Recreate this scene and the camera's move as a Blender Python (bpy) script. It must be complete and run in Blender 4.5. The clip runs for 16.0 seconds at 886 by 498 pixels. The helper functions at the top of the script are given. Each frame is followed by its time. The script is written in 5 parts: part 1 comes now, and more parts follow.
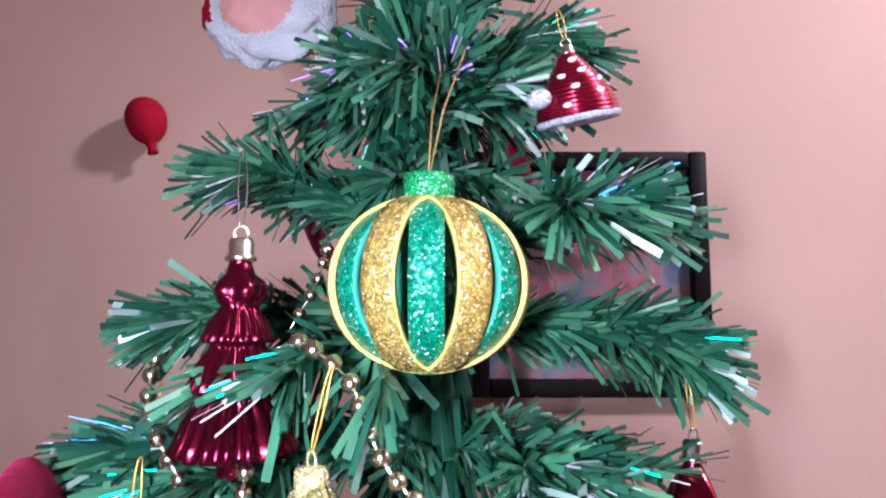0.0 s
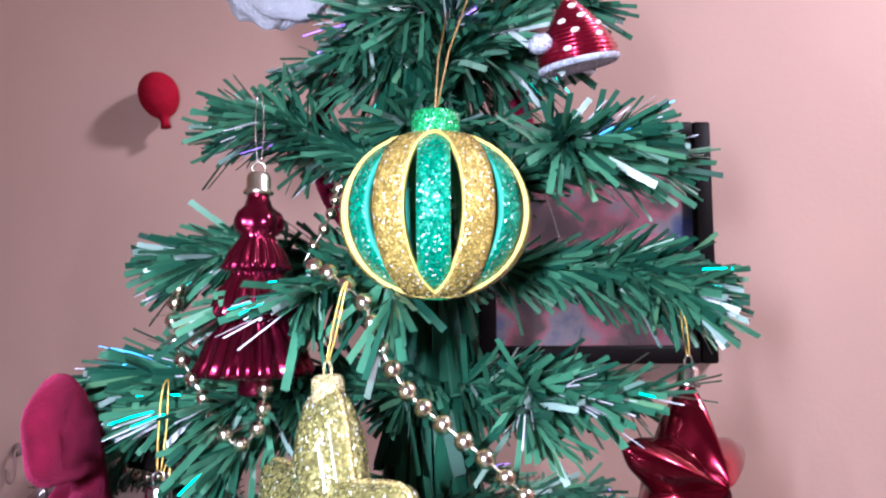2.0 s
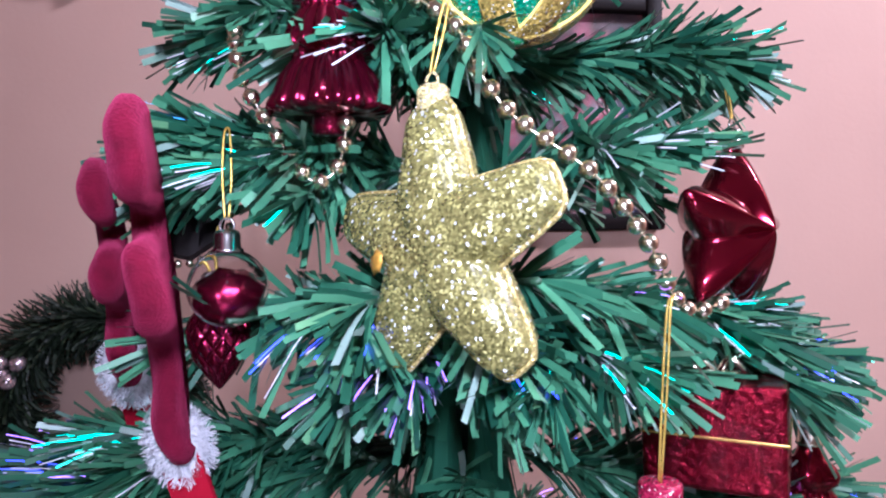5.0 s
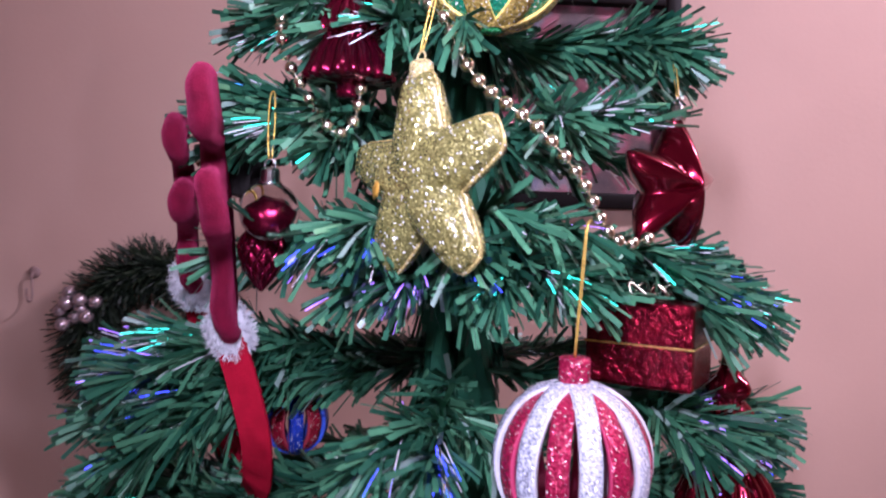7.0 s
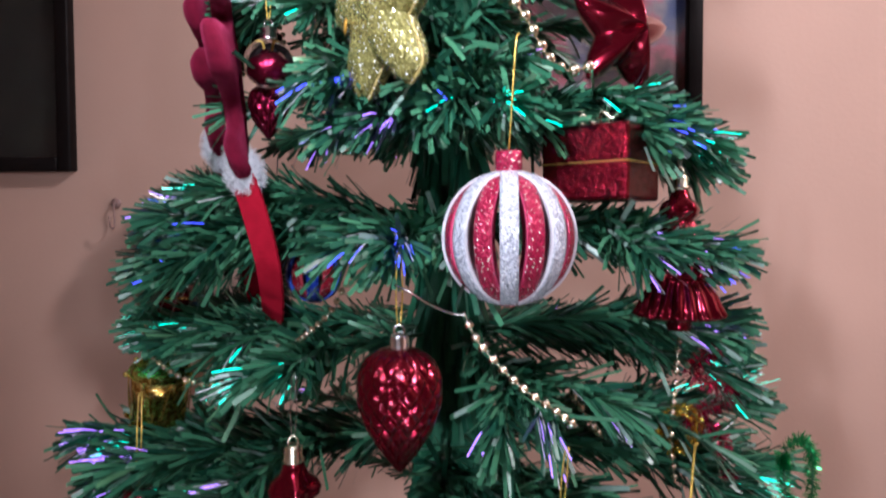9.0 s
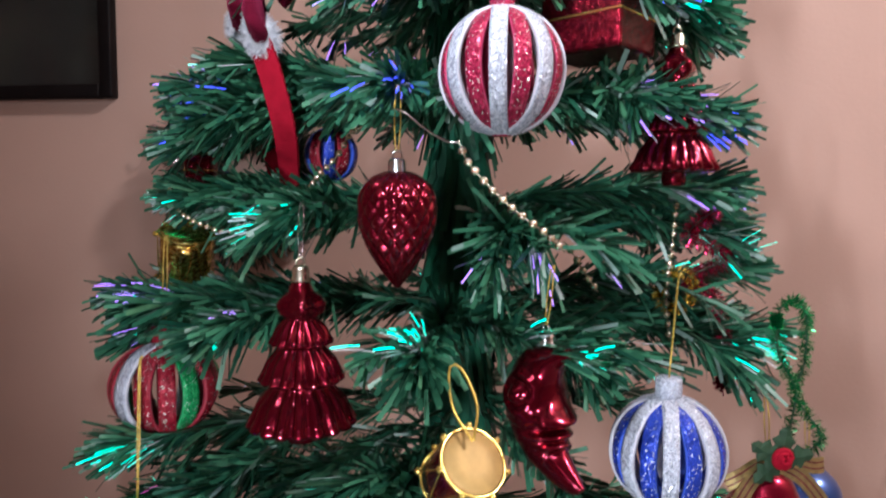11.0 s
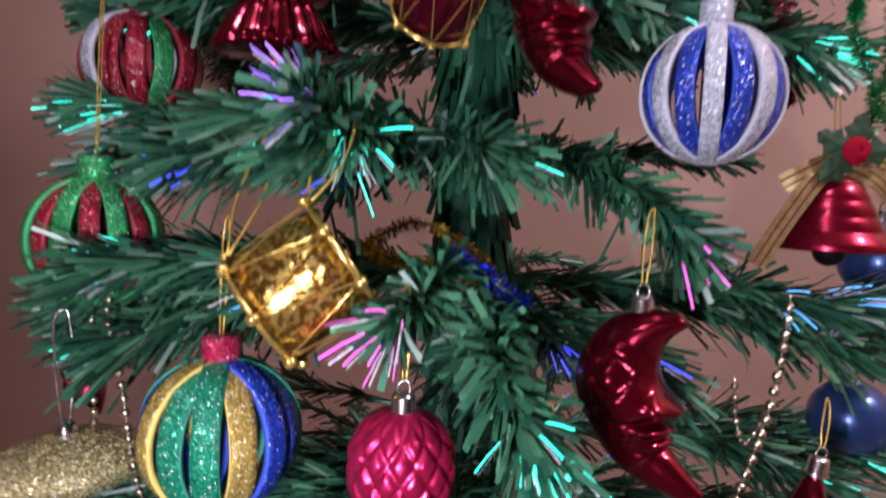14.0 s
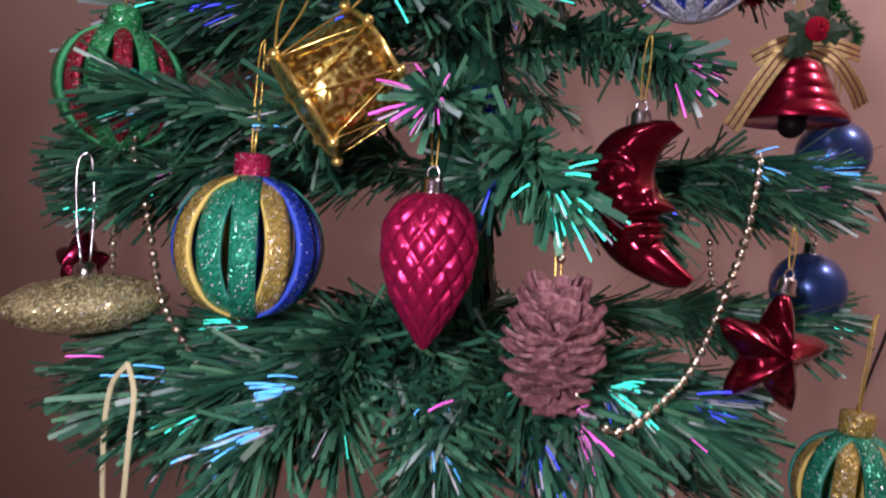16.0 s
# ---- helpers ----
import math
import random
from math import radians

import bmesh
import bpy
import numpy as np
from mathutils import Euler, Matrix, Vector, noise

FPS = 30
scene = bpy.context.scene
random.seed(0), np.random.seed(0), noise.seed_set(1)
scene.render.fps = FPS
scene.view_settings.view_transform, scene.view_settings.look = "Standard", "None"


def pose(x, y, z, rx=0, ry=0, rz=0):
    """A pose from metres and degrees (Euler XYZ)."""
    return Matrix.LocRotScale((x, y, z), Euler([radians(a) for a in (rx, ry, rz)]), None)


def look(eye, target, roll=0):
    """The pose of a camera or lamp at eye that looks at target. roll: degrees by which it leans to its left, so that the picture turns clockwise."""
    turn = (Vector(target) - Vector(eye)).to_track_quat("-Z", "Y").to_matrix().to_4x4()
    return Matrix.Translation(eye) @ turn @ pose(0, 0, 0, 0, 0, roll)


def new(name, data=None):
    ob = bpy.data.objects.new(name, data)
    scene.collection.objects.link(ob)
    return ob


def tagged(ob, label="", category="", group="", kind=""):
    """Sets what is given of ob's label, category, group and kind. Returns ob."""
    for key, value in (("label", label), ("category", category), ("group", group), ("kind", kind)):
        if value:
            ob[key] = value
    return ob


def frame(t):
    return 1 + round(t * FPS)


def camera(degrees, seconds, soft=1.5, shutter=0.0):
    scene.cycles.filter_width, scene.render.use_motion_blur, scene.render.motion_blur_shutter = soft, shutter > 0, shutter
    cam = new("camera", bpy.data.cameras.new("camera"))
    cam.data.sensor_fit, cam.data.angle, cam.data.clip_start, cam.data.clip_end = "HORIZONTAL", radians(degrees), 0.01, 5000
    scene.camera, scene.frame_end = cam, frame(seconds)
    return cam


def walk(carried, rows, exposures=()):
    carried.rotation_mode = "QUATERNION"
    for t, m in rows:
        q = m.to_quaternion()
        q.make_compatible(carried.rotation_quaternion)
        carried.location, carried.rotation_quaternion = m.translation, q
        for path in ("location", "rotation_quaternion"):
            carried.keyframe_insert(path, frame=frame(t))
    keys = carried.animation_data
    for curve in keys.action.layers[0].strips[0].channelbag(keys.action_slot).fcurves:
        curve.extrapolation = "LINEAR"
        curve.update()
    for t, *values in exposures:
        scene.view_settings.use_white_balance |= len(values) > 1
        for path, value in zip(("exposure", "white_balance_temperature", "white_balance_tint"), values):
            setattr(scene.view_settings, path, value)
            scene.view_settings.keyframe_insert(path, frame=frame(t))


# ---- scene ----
cam = camera(66.6, 16.0, soft=2.1, shutter=0.5)
METRES, EYE, TILT, LEAN, TURN = 0.9, 1.45, 6.0, 0.0, 0.0
EXPOSURES = [(0.0, -0.37, 5500, 12), (3.5, -0.18, 5300, 15), (4.0, -0.16, 5300, 15), (6.5, -0.46, 5550, 28), (7.2, -0.54, 5700, 32), (8.0, -0.5, 5850, 18), (8.5, -0.5, 5550, 20), (9.0, -0.46, 6000, 6), (11.5, -0.4, 6000, 1), (12.0, -0.4, 6000, 3), (12.5, -0.52, 6200, 16), (13.0, -0.6, 6250, 12), (13.5, -0.68, 6200, 19), (14.5, -0.6, 6250, 19), (15.0, -0.66, 6450, 21), (15.5, -0.8, 6200, 24), (16.0, -1.08, 6250, 24)]
ROWS = [
    (0.0, 0.0, 0.0, 0.0, 0.0, 0.0, 0.0),
    (0.5, -0.0, -0.0043, -0.0105, 0.13, -0.27, 0.04),
    (1.0, 0.0032, -0.0116, -0.0177, 0.14, -0.51, 0.35),
    (1.5, 0.0031, -0.0177, -0.0234, 0.51, -0.61, 0.43),
    (2.0, 0.0008, -0.0183, -0.0277, 0.68, -0.85, 0.31),
    (2.5, -0.008, -0.0162, -0.0428, 1.06, -1.83, -0.0),
    (3.0, -0.008, -0.0158, -0.0603, 0.46, -2.97, -0.12),
    (3.5, -0.0126, -0.0149, -0.0777, 0.6, -4.14, -0.1),
    (4.0, -0.0208, -0.016, -0.0965, -0.23, -4.74, -0.01),
    (6.5, -0.1236, -0.0631, -0.133, -10.98, -6.51, -1.11),
    (7.0, -0.0602, -0.1192, -0.1392, -3.45, -7.19, -1.73),
    (7.5, -0.0329, -0.1423, -0.1675, 0.82, -6.91, -0.48),
    (8.0, -0.0176, -0.1625, -0.1904, 0.66, -6.29, 0.06),
    (8.5, 0.0029, -0.1867, -0.2103, 2.13, -6.89, 0.54),
    (9.0, 0.0148, -0.2033, -0.2372, 3.15, -8.21, 0.61),
    (11.5, 0.0498, -0.2481, -0.3691, 8.01, -9.27, 0.79),
    (12.0, 0.0628, -0.2464, -0.4071, 9.06, -9.77, 0.04),
    (12.5, 0.0715, -0.2518, -0.4343, 10.29, -10.17, 0.11),
    (13.0, 0.079, -0.2557, -0.4637, 10.19, -10.92, 0.03),
    (13.5, 0.0865, -0.253, -0.4889, 11.73, -10.77, -0.24),
    (14.0, 0.0773, -0.2068, -0.563, 11.51, -10.67, -1.09),
    (14.5, 0.0687, -0.199, -0.6004, 11.34, -9.51, -2.4),
    (15.0, 0.0678, -0.2172, -0.6283, 9.62, -9.73, -2.26),
    (15.5, 0.065, -0.2376, -0.6446, 8.94, -9.25, -2.65),
    (16.0, 0.0541, -0.2659, -0.6687, 7.74, -8.87, -2.86),
]
PATH = [(t, pose(0, 0, EYE, TILT, LEAN, TURN) @ pose(METRES * x, METRES * y, METRES * z, 90 + pitch, roll, yaw)) for t, x, y, z, yaw, pitch, roll in ROWS]
PATH += [
    (4.2, look((-0.028, -0.003, 1.354), (0.023, 1.997, 1.383), -0.4)),
    (6.3, look((-0.125, -0.014, 1.331), (0.359, 1.926, 1.292), 0.0)),
    (9.2, look((0.016, -0.160, 1.209), (-0.086, 1.835, 1.109), 0.0)),
    (11.3, look((0.043, -0.189, 1.112), (-0.217, 1.789, 0.978), 0.0)),
]
PATH.sort(key=lambda row: row[0])
walk(cam, PATH, exposures=EXPOSURES)

# ---- light ----
world = bpy.data.worlds.new("room_world")
scene.world = world
world.use_nodes = True
world.node_tree.nodes["Background"].inputs[0].default_value = (0.5, 0.45, 0.5, 1)
world.node_tree.nodes["Background"].inputs[1].default_value = 0.05


def area_lamp(name, eye, target, power, w, h, colour, spread=180):
    data = bpy.data.lights.new(name, "AREA")
    data.shape, data.size, data.size_y, data.energy, data.color = "RECTANGLE", w, h, power, colour
    data.spread = radians(spread)
    ob = new(name, data)
    ob.matrix_world = look(eye, target)
    return ob


# the phone's torch, carried down along the tree
area_lamp("torch_light", (-0.075, -0.085, 1.45), (0.0, 0.35, 1.40), 2.8, 0.012, 0.06, (0.96, 0.92, 1.0), 125)
area_lamp("torch_light", (-0.070, -0.215, 1.16), (0.0, 0.35, 1.10), 0.3, 0.012, 0.06, (0.96, 0.92, 1.0), 125)
area_lamp("torch_light", (-0.010, -0.235, 0.86), (-0.01, 0.35, 0.77), 2.0, 0.012, 0.06, (0.96, 0.92, 1.0), 115)
# the room's ceiling lamp
area_lamp("ceiling_lamp_light", (1.42, -0.15, 2.6), (0.6, 0.85, 1.2), 60.0, 0.2, 0.2, (1.0, 0.89, 0.92))

# ---- materials ----
MATS = {}


def material(name, colour, rough=0.5, metal=0.0, vary=0.15, scale=60.0, bump=0.0, bump_scale=300.0, coat=0.0,
             glow=None, glow_power=0.0, alpha_glass=0.0, island=False, sheen=0.0, second=None, second_amount=0.0, sub=0.0):
    """A surface with large and small variation of its colour, relief, and gloss."""
    if name in MATS:
        return MATS[name]
    m = bpy.data.materials.new(name)
    m.use_nodes = True
    nt = m.node_tree
    n, l = nt.nodes, nt.links
    b = n["Principled BSDF"]
    tc = n.new("ShaderNodeTexCoord")
    big = n.new("ShaderNodeTexNoise")
    big.inputs["Scale"].default_value, big.inputs["Detail"].default_value = scale, 6
    l.new(tc.outputs["Object"], big.inputs["Vector"])
    ramp = n.new("ShaderNodeMapRange")
    ramp.inputs["From Min"].default_value, ramp.inputs["From Max"].default_value = 0.3, 0.7
    ramp.inputs["To Min"].default_value, ramp.inputs["To Max"].default_value = 1 - vary, 1 + vary
    l.new(big.outputs["Fac"], ramp.inputs["Value"])
    base = n.new("ShaderNodeMix")
    base.data_type = "RGBA"
    base.inputs["A"].default_value = (*colour, 1)
    base.inputs["B"].default_value = (*(second or colour), 1)
    base.inputs["Factor"].default_value = second_amount
    if island:
        geo = n.new("ShaderNodeNewGeometry")
        l.new(geo.outputs["Random Per Island"], base.inputs["Factor"])
    elif second:
        small = n.new("ShaderNodeTexNoise")
        small.inputs["Scale"].default_value, small.inputs["Detail"].default_value = scale * 4, 4
        l.new(tc.outputs["Object"], small.inputs["Vector"])
        cut = n.new("ShaderNodeMapRange")
        cut.inputs["From Min"].default_value, cut.inputs["From Max"].default_value = 0.62 - second_amount * 0.3, 0.7 - second_amount * 0.3
        l.new(small.outputs["Fac"], cut.inputs["Value"])
        l.new(cut.outputs["Result"], base.inputs["Factor"])
    mul = n.new("ShaderNodeVectorMath")
    mul.operation = "SCALE"
    l.new(base.outputs["Result"], mul.inputs[0])
    l.new(ramp.outputs["Result"], mul.inputs["Scale"])
    l.new(mul.outputs["Vector"], b.inputs["Base Color"])
    b.inputs["Roughness"].default_value = rough
    b.inputs["Metallic"].default_value = metal
    b.inputs["Coat Weight"].default_value = coat
    b.inputs["Coat Roughness"].default_value = 0.08
    b.inputs["Sheen Weight"].default_value = sheen
    b.inputs["Transmission Weight"].default_value = alpha_glass
    if sub:
        b.inputs["Subsurface Weight"].default_value = sub
        b.inputs["Subsurface Radius"].default_value = (0.004, 0.003, 0.002)
    if bump:
        fine = n.new("ShaderNodeTexNoise")
        fine.inputs["Scale"].default_value, fine.inputs["Detail"].default_value = bump_scale, 5
        l.new(tc.outputs["Object"], fine.inputs["Vector"])
        bp = n.new("ShaderNodeBump")
        bp.inputs["Strength"].default_value, bp.inputs["Distance"].default_value = bump, 0.002
        l.new(fine.outputs["Fac"], bp.inputs["Height"])
        l.new(bp.outputs["Normal"], b.inputs["Normal"])
    if glow:
        b.inputs["Emission Color"].default_value = (*glow, 1)
        b.inputs["Emission Strength"].default_value = glow_power
    MATS[name] = m
    return m


def glitter(name, colour, dark=0.6, scale=1500.0, flake=0.75):
    """Glued glitter: small flakes, each with its own tilt, tint and gloss."""
    if name in MATS:
        return MATS[name]
    m = bpy.data.materials.new(name)
    m.use_nodes = True
    n, l = m.node_tree.nodes, m.node_tree.links
    b = n["Principled BSDF"]
    tc = n.new("ShaderNodeTexCoord")
    v = n.new("ShaderNodeTexVoronoi")
    v.inputs["Scale"].default_value = scale
    l.new(tc.outputs["Object"], v.inputs["Vector"])
    sep = n.new("ShaderNodeSeparateColor")
    l.new(v.outputs["Color"], sep.inputs["Color"])
    big = n.new("ShaderNodeTexNoise")
    big.inputs["Scale"].default_value = 90
    l.new(tc.outputs["Object"], big.inputs["Vector"])
    add = n.new("ShaderNodeMath")
    add.operation = "ADD"
    l.new(sep.outputs["Red"], add.inputs[0])
    l.new(big.outputs["Fac"], add.inputs[1])
    mr = n.new("ShaderNodeMapRange")
    mr.inputs["From Min"].default_value, mr.inputs["From Max"].default_value = 0.3, 1.4
    mr.inputs["To Min"].default_value, mr.inputs["To Max"].default_value = dark, 1.25
    l.new(add.outputs["Value"], mr.inputs["Value"])
    mul = n.new("ShaderNodeVectorMath")
    mul.operation = "SCALE"
    mul.inputs[0].default_value = colour
    l.new(mr.outputs["Result"], mul.inputs["Scale"])
    # sparkle put into the colour: a few flakes mixed to near-white
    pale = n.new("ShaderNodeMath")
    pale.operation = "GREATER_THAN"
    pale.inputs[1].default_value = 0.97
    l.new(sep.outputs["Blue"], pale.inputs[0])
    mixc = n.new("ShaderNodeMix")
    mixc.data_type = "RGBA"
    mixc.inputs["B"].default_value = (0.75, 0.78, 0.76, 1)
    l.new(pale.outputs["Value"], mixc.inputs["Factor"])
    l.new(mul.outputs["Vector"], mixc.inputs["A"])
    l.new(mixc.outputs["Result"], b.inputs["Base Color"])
    # tilt of each flake
    geo = n.new("ShaderNodeNewGeometry")
    sub = n.new("ShaderNodeVectorMath")
    sub.operation = "SUBTRACT"
    sub.inputs[1].default_value = (0.5, 0.5, 0.5)
    l.new(v.outputs["Color"], sub.inputs[0])
    sc = n.new("ShaderNodeVectorMath")
    sc.operation = "SCALE"
    sc.inputs["Scale"].default_value = 0.9
    l.new(sub.outputs["Vector"], sc.inputs[0])
    ad = n.new("ShaderNodeVectorMath")
    ad.operation = "ADD"
    l.new(geo.outputs["Normal"], ad.inputs[0])
    l.new(sc.outputs["Vector"], ad.inputs[1])
    nm = n.new("ShaderNodeVectorMath")
    nm.operation = "NORMALIZE"
    l.new(ad.outputs["Vector"], nm.inputs[0])
    l.new(nm.outputs["Vector"], b.inputs["Normal"])
    gl = n.new("ShaderNodeMath")
    gl.operation = "GREATER_THAN"
    gl.inputs[1].default_value = 1 - flake
    l.new(sep.outputs["Green"], gl.inputs[0])
    mt = n.new("ShaderNodeMath")
    mt.operation = "MULTIPLY"
    mt.inputs[1].default_value = 0.45
    l.new(gl.outputs["Value"], mt.inputs[0])
    l.new(mt.outputs["Value"], b.inputs["Metallic"])
    b.inputs["Roughness"].default_value = 0.26
    MATS[name] = m
    return m


needle_mat = material("needle_plastic", (0.018, 0.10, 0.065), rough=0.36, vary=0.2, scale=40, island=True, second=(0.075, 0.27, 0.165))
# three tones of film: dark, mid green, and a few silvery strips
_n, _l = needle_mat.node_tree.nodes, needle_mat.node_tree.links
_geo = next(q for q in _n if q.bl_idname == "ShaderNodeNewGeometry")
_ramp = _n.new("ShaderNodeValToRGB")
for _p, _c in ((0.40, (0.026, 0.112, 0.061)), (0.90, (0.062, 0.200, 0.106)), (0.945, (0.100, 0.235, 0.115)), (0.965, (0.24, 0.34, 0.29))):
    _ramp.color_ramp.elements.new(_p).color = (*_c, 1)
_ramp.color_ramp.elements[0].color, _ramp.color_ramp.elements[-1].color = (0.007, 0.050, 0.030, 1), (0.22, 0.32, 0.28, 1)
_l.new(_geo.outputs["Random Per Island"], _ramp.inputs["Fac"])
_mul = next(q for q in _n if q.bl_idname == "ShaderNodeVectorMath")
_l.new(_ramp.outputs["Color"], _mul.inputs[0])
wrap_mat = material("wrapping_film", (0.008, 0.055, 0.032), rough=0.5, vary=0.2, scale=40, island=True, second=(0.020, 0.105, 0.055))
wrap_mat.node_tree.nodes["Principled BSDF"].inputs["Specular IOR Level"].default_value = 0.2
stem_mat = material("twisted_wire", (0.02, 0.06, 0.03), rough=0.5, bump=0.4)
trunk_mat = material("trunk_tinsel", (0.008, 0.05, 0.026), rough=0.35, bump=0.4)
fibre_mat = material("clear_fibre", (0.60, 0.60, 0.64), rough=0.2, vary=0.1)
GLOWS = [material("fibre_tip_" + k, c, rough=0.3, glow=c, glow_power=p) for k, c, p in (
    ("cyan", (0.03, 0.85, 0.62), 4.5), ("blue", (0.06, 0.08, 0.95), 5.0), ("violet", (0.40, 0.2, 0.95), 4.0),
    ("magenta", (0.9, 0.12, 0.65), 3.0), ("sky", (0.1, 0.45, 0.95), 3.5))]
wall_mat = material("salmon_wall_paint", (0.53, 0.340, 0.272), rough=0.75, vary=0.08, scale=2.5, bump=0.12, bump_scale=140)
# darker wall tone for the unseen walls, set by the bounce light wanted
dim_wall = material("bounce_tuned_wall", (0.36, 0.25, 0.205), rough=0.75, vary=0.06, scale=3, bump=0.1, bump_scale=140)
plain_white = material("white_ceiling_paint", (0.7, 0.67, 0.63), rough=0.8, vary=0.04, scale=3)
floor_mat = material("floor_tile_grey", (0.3, 0.25, 0.22), rough=0.4, vary=0.1, scale=6)
black_wood = material("dark_frame_wood", (0.007, 0.005, 0.005), rough=0.5, vary=0.2, scale=30, bump=0.1)
gold_wire = material("gold_thread", (0.62, 0.42, 0.09), rough=0.35, metal=0.7, vary=0.2, scale=900)
brown_thread = material("brown_gold_thread", (0.33, 0.19, 0.06), rough=0.5, metal=0.3, vary=0.3, scale=900)
gold_metal = material("pale_gold_metal", (0.85, 0.79, 0.62), rough=0.27, metal=1.0, vary=0.08)
bead_mat = material("gold_bead", (0.86, 0.78, 0.60), rough=0.2, metal=1.0, vary=0.08, scale=200)
silver = material("silver_metal", (0.8, 0.8, 0.8), rough=0.18, metal=1.0, vary=0.08)
ruby = material("ruby_lacquer", (0.165, 0.006, 0.028), rough=0.2, metal=0.92, vary=0.15, coat=0.25, scale=40)
ruby_bright = material("bright_ruby_lacquer", (0.19, 0.004, 0.018), rough=0.15, metal=0.9, vary=0.15, coat=0.3, scale=40)
ruby_matte = material("satin_raspberry_lacquer", (0.42, 0.012, 0.075), rough=0.33, metal=0.75, vary=0.1, coat=0.15)
velvet = material("maroon_velvet", (0.095, 0.003, 0.015), rough=0.85, vary=0.25, scale=120, sheen=0.6, bump=0.5, bump_scale=900)
red_felt = material("red_felt", (0.30, 0.005, 0.02), rough=0.8, vary=0.12, scale=120, sheen=0.0, bump=0.3, bump_scale=900)
white_fur = material("white_plush", (0.58, 0.58, 0.62), rough=0.9, vary=0.08, scale=90, bump=1.0, bump_scale=420, sheen=0.1)

velvet.node_tree.nodes["Principled BSDF"].inputs["Sheen Tint"].default_value = (0.55, 0.06, 0.16, 1)
for _m in (velvet, red_felt, white_fur, black_wood):
    _m.node_tree.nodes["Principled BSDF"].inputs["Specular IOR Level"].default_value = 0.08

# ---- builders ----


def mesh_of(bm, name, mats, smooth=True):
    me = bpy.data.meshes.new(name)
    bm.to_mesh(me)
    bm.free()
    for m in (mats if isinstance(mats, (list, tuple)) else [mats]):
        me.materials.append(m)
    if smooth:
        me.polygons.foreach_set("use_smooth", [True] * len(me.polygons))
    return me


def part(name, bm, mats, parent=None, label="", smooth=True):
    ob = new(name, mesh_of(bm, name, mats, smooth))
    if parent:
        ob.parent = parent
    return tagged(ob, label)


def thing(name, at, label, category, group="", rz=0.0, rx=0.0, ry=0.0):
    ob = new(name)
    ob.empty_display_size = 0.02
    ob.matrix_world = pose(*at, rx, ry, rz)
    return tagged(ob, label, category, group)


def box(bm, centre, size, turn=None, bevel=0.0):
    m = Matrix.LocRotScale(centre, turn, size)
    r = bmesh.ops.create_cube(bm, size=1, matrix=m)
    if bevel:
        es = list({e for v in r["verts"] for e in v.link_edges})
        bmesh.ops.bevel(bm, geom=es, offset=bevel, segments=2, affect="EDGES", profile=0.5)


def lathe(bm, profile, seg=32, wave=None, mat=0, at=(0, 0, 0)):
    """Turns (r, z) round the z axis; wave(angle, i) scales each radius."""
    rings = []
    for i, (r, z) in enumerate(profile):
        ring = []
        for k in range(seg):
            a = 2 * math.pi * k / seg
            rr = r * (wave(a, i) if wave else 1.0)
            ring.append(bm.verts.new((at[0] + rr * math.cos(a), at[1] + rr * math.sin(a), at[2] + z)))
        rings.append(ring)
    for a, b in zip(rings, rings[1:]):
        for k in range(seg):
            f = bm.faces.new((a[k], a[(k + 1) % seg], b[(k + 1) % seg], b[k]))
            f.material_index = mat
    for ring, flip in ((rings[0], True), (rings[-1], False)):
        f = bm.faces.new(ring[::-1] if flip else ring)
        f.material_index = mat


def spline(points, n=8):
    """Catmull-Rom through the points."""
    p = [Vector(q) for q in points]
    p = [p[0] * 2 - p[1]] + p + [p[-1] * 2 - p[-2]]
    out = []
    for i in range(1, len(p) - 2):
        for k in range(n):
            t = k / n
            a, b, c, d = p[i - 1], p[i], p[i + 1], p[i + 2]
            out.append(0.5 * (2 * b + (c - a) * t + (2 * a - 5 * b + 4 * c - d) * t * t + (3 * b - a - 3 * c + d) * t ** 3))
    out.append(p[-2])
    return out


def tube(bm, pts, radius, seg=6, mat=0):
    """A tube along points; radius is a number or a function of 0..1."""
    rings, n = [], len(pts)
    side = None
    for i, q in enumerate(pts):
        d = (pts[min(i + 1, n - 1)] - pts[max(i - 1, 0)]).normalized()
        if side is None:
            side = d.orthogonal().normalized()
        side = (side - d * side.dot(d)).normalized()
        up = d.cross(side)
        r = radius(i / max(n - 1, 1)) if callable(radius) else radius
        rings.append([bm.verts.new(q + r * (math.cos(2 * math.pi * k / seg) * side + math.sin(2 * math.pi * k / seg) * up)) for k in range(seg)])
    for a, b in zip(rings, rings[1:]):
        for k in range(seg):
            bm.faces.new((a[k], a[(k + 1) % seg], b[(k + 1) % seg], b[k])).material_index = mat
    bm.faces.new(rings[0][::-1]).material_index = mat
    bm.faces.new(rings[-1]).material_index = mat


# ---- the room ----
WALL_Y = 0.85


def slab(name, lo, hi, mat, label, category):
    bm = bmesh.new()
    box(bm, [(a + b) / 2 for a, b in zip(lo, hi)], [b - a for a, b in zip(lo, hi)])
    return tagged(part(name, bm, mat, None, "", False), label, category, "", "structure")


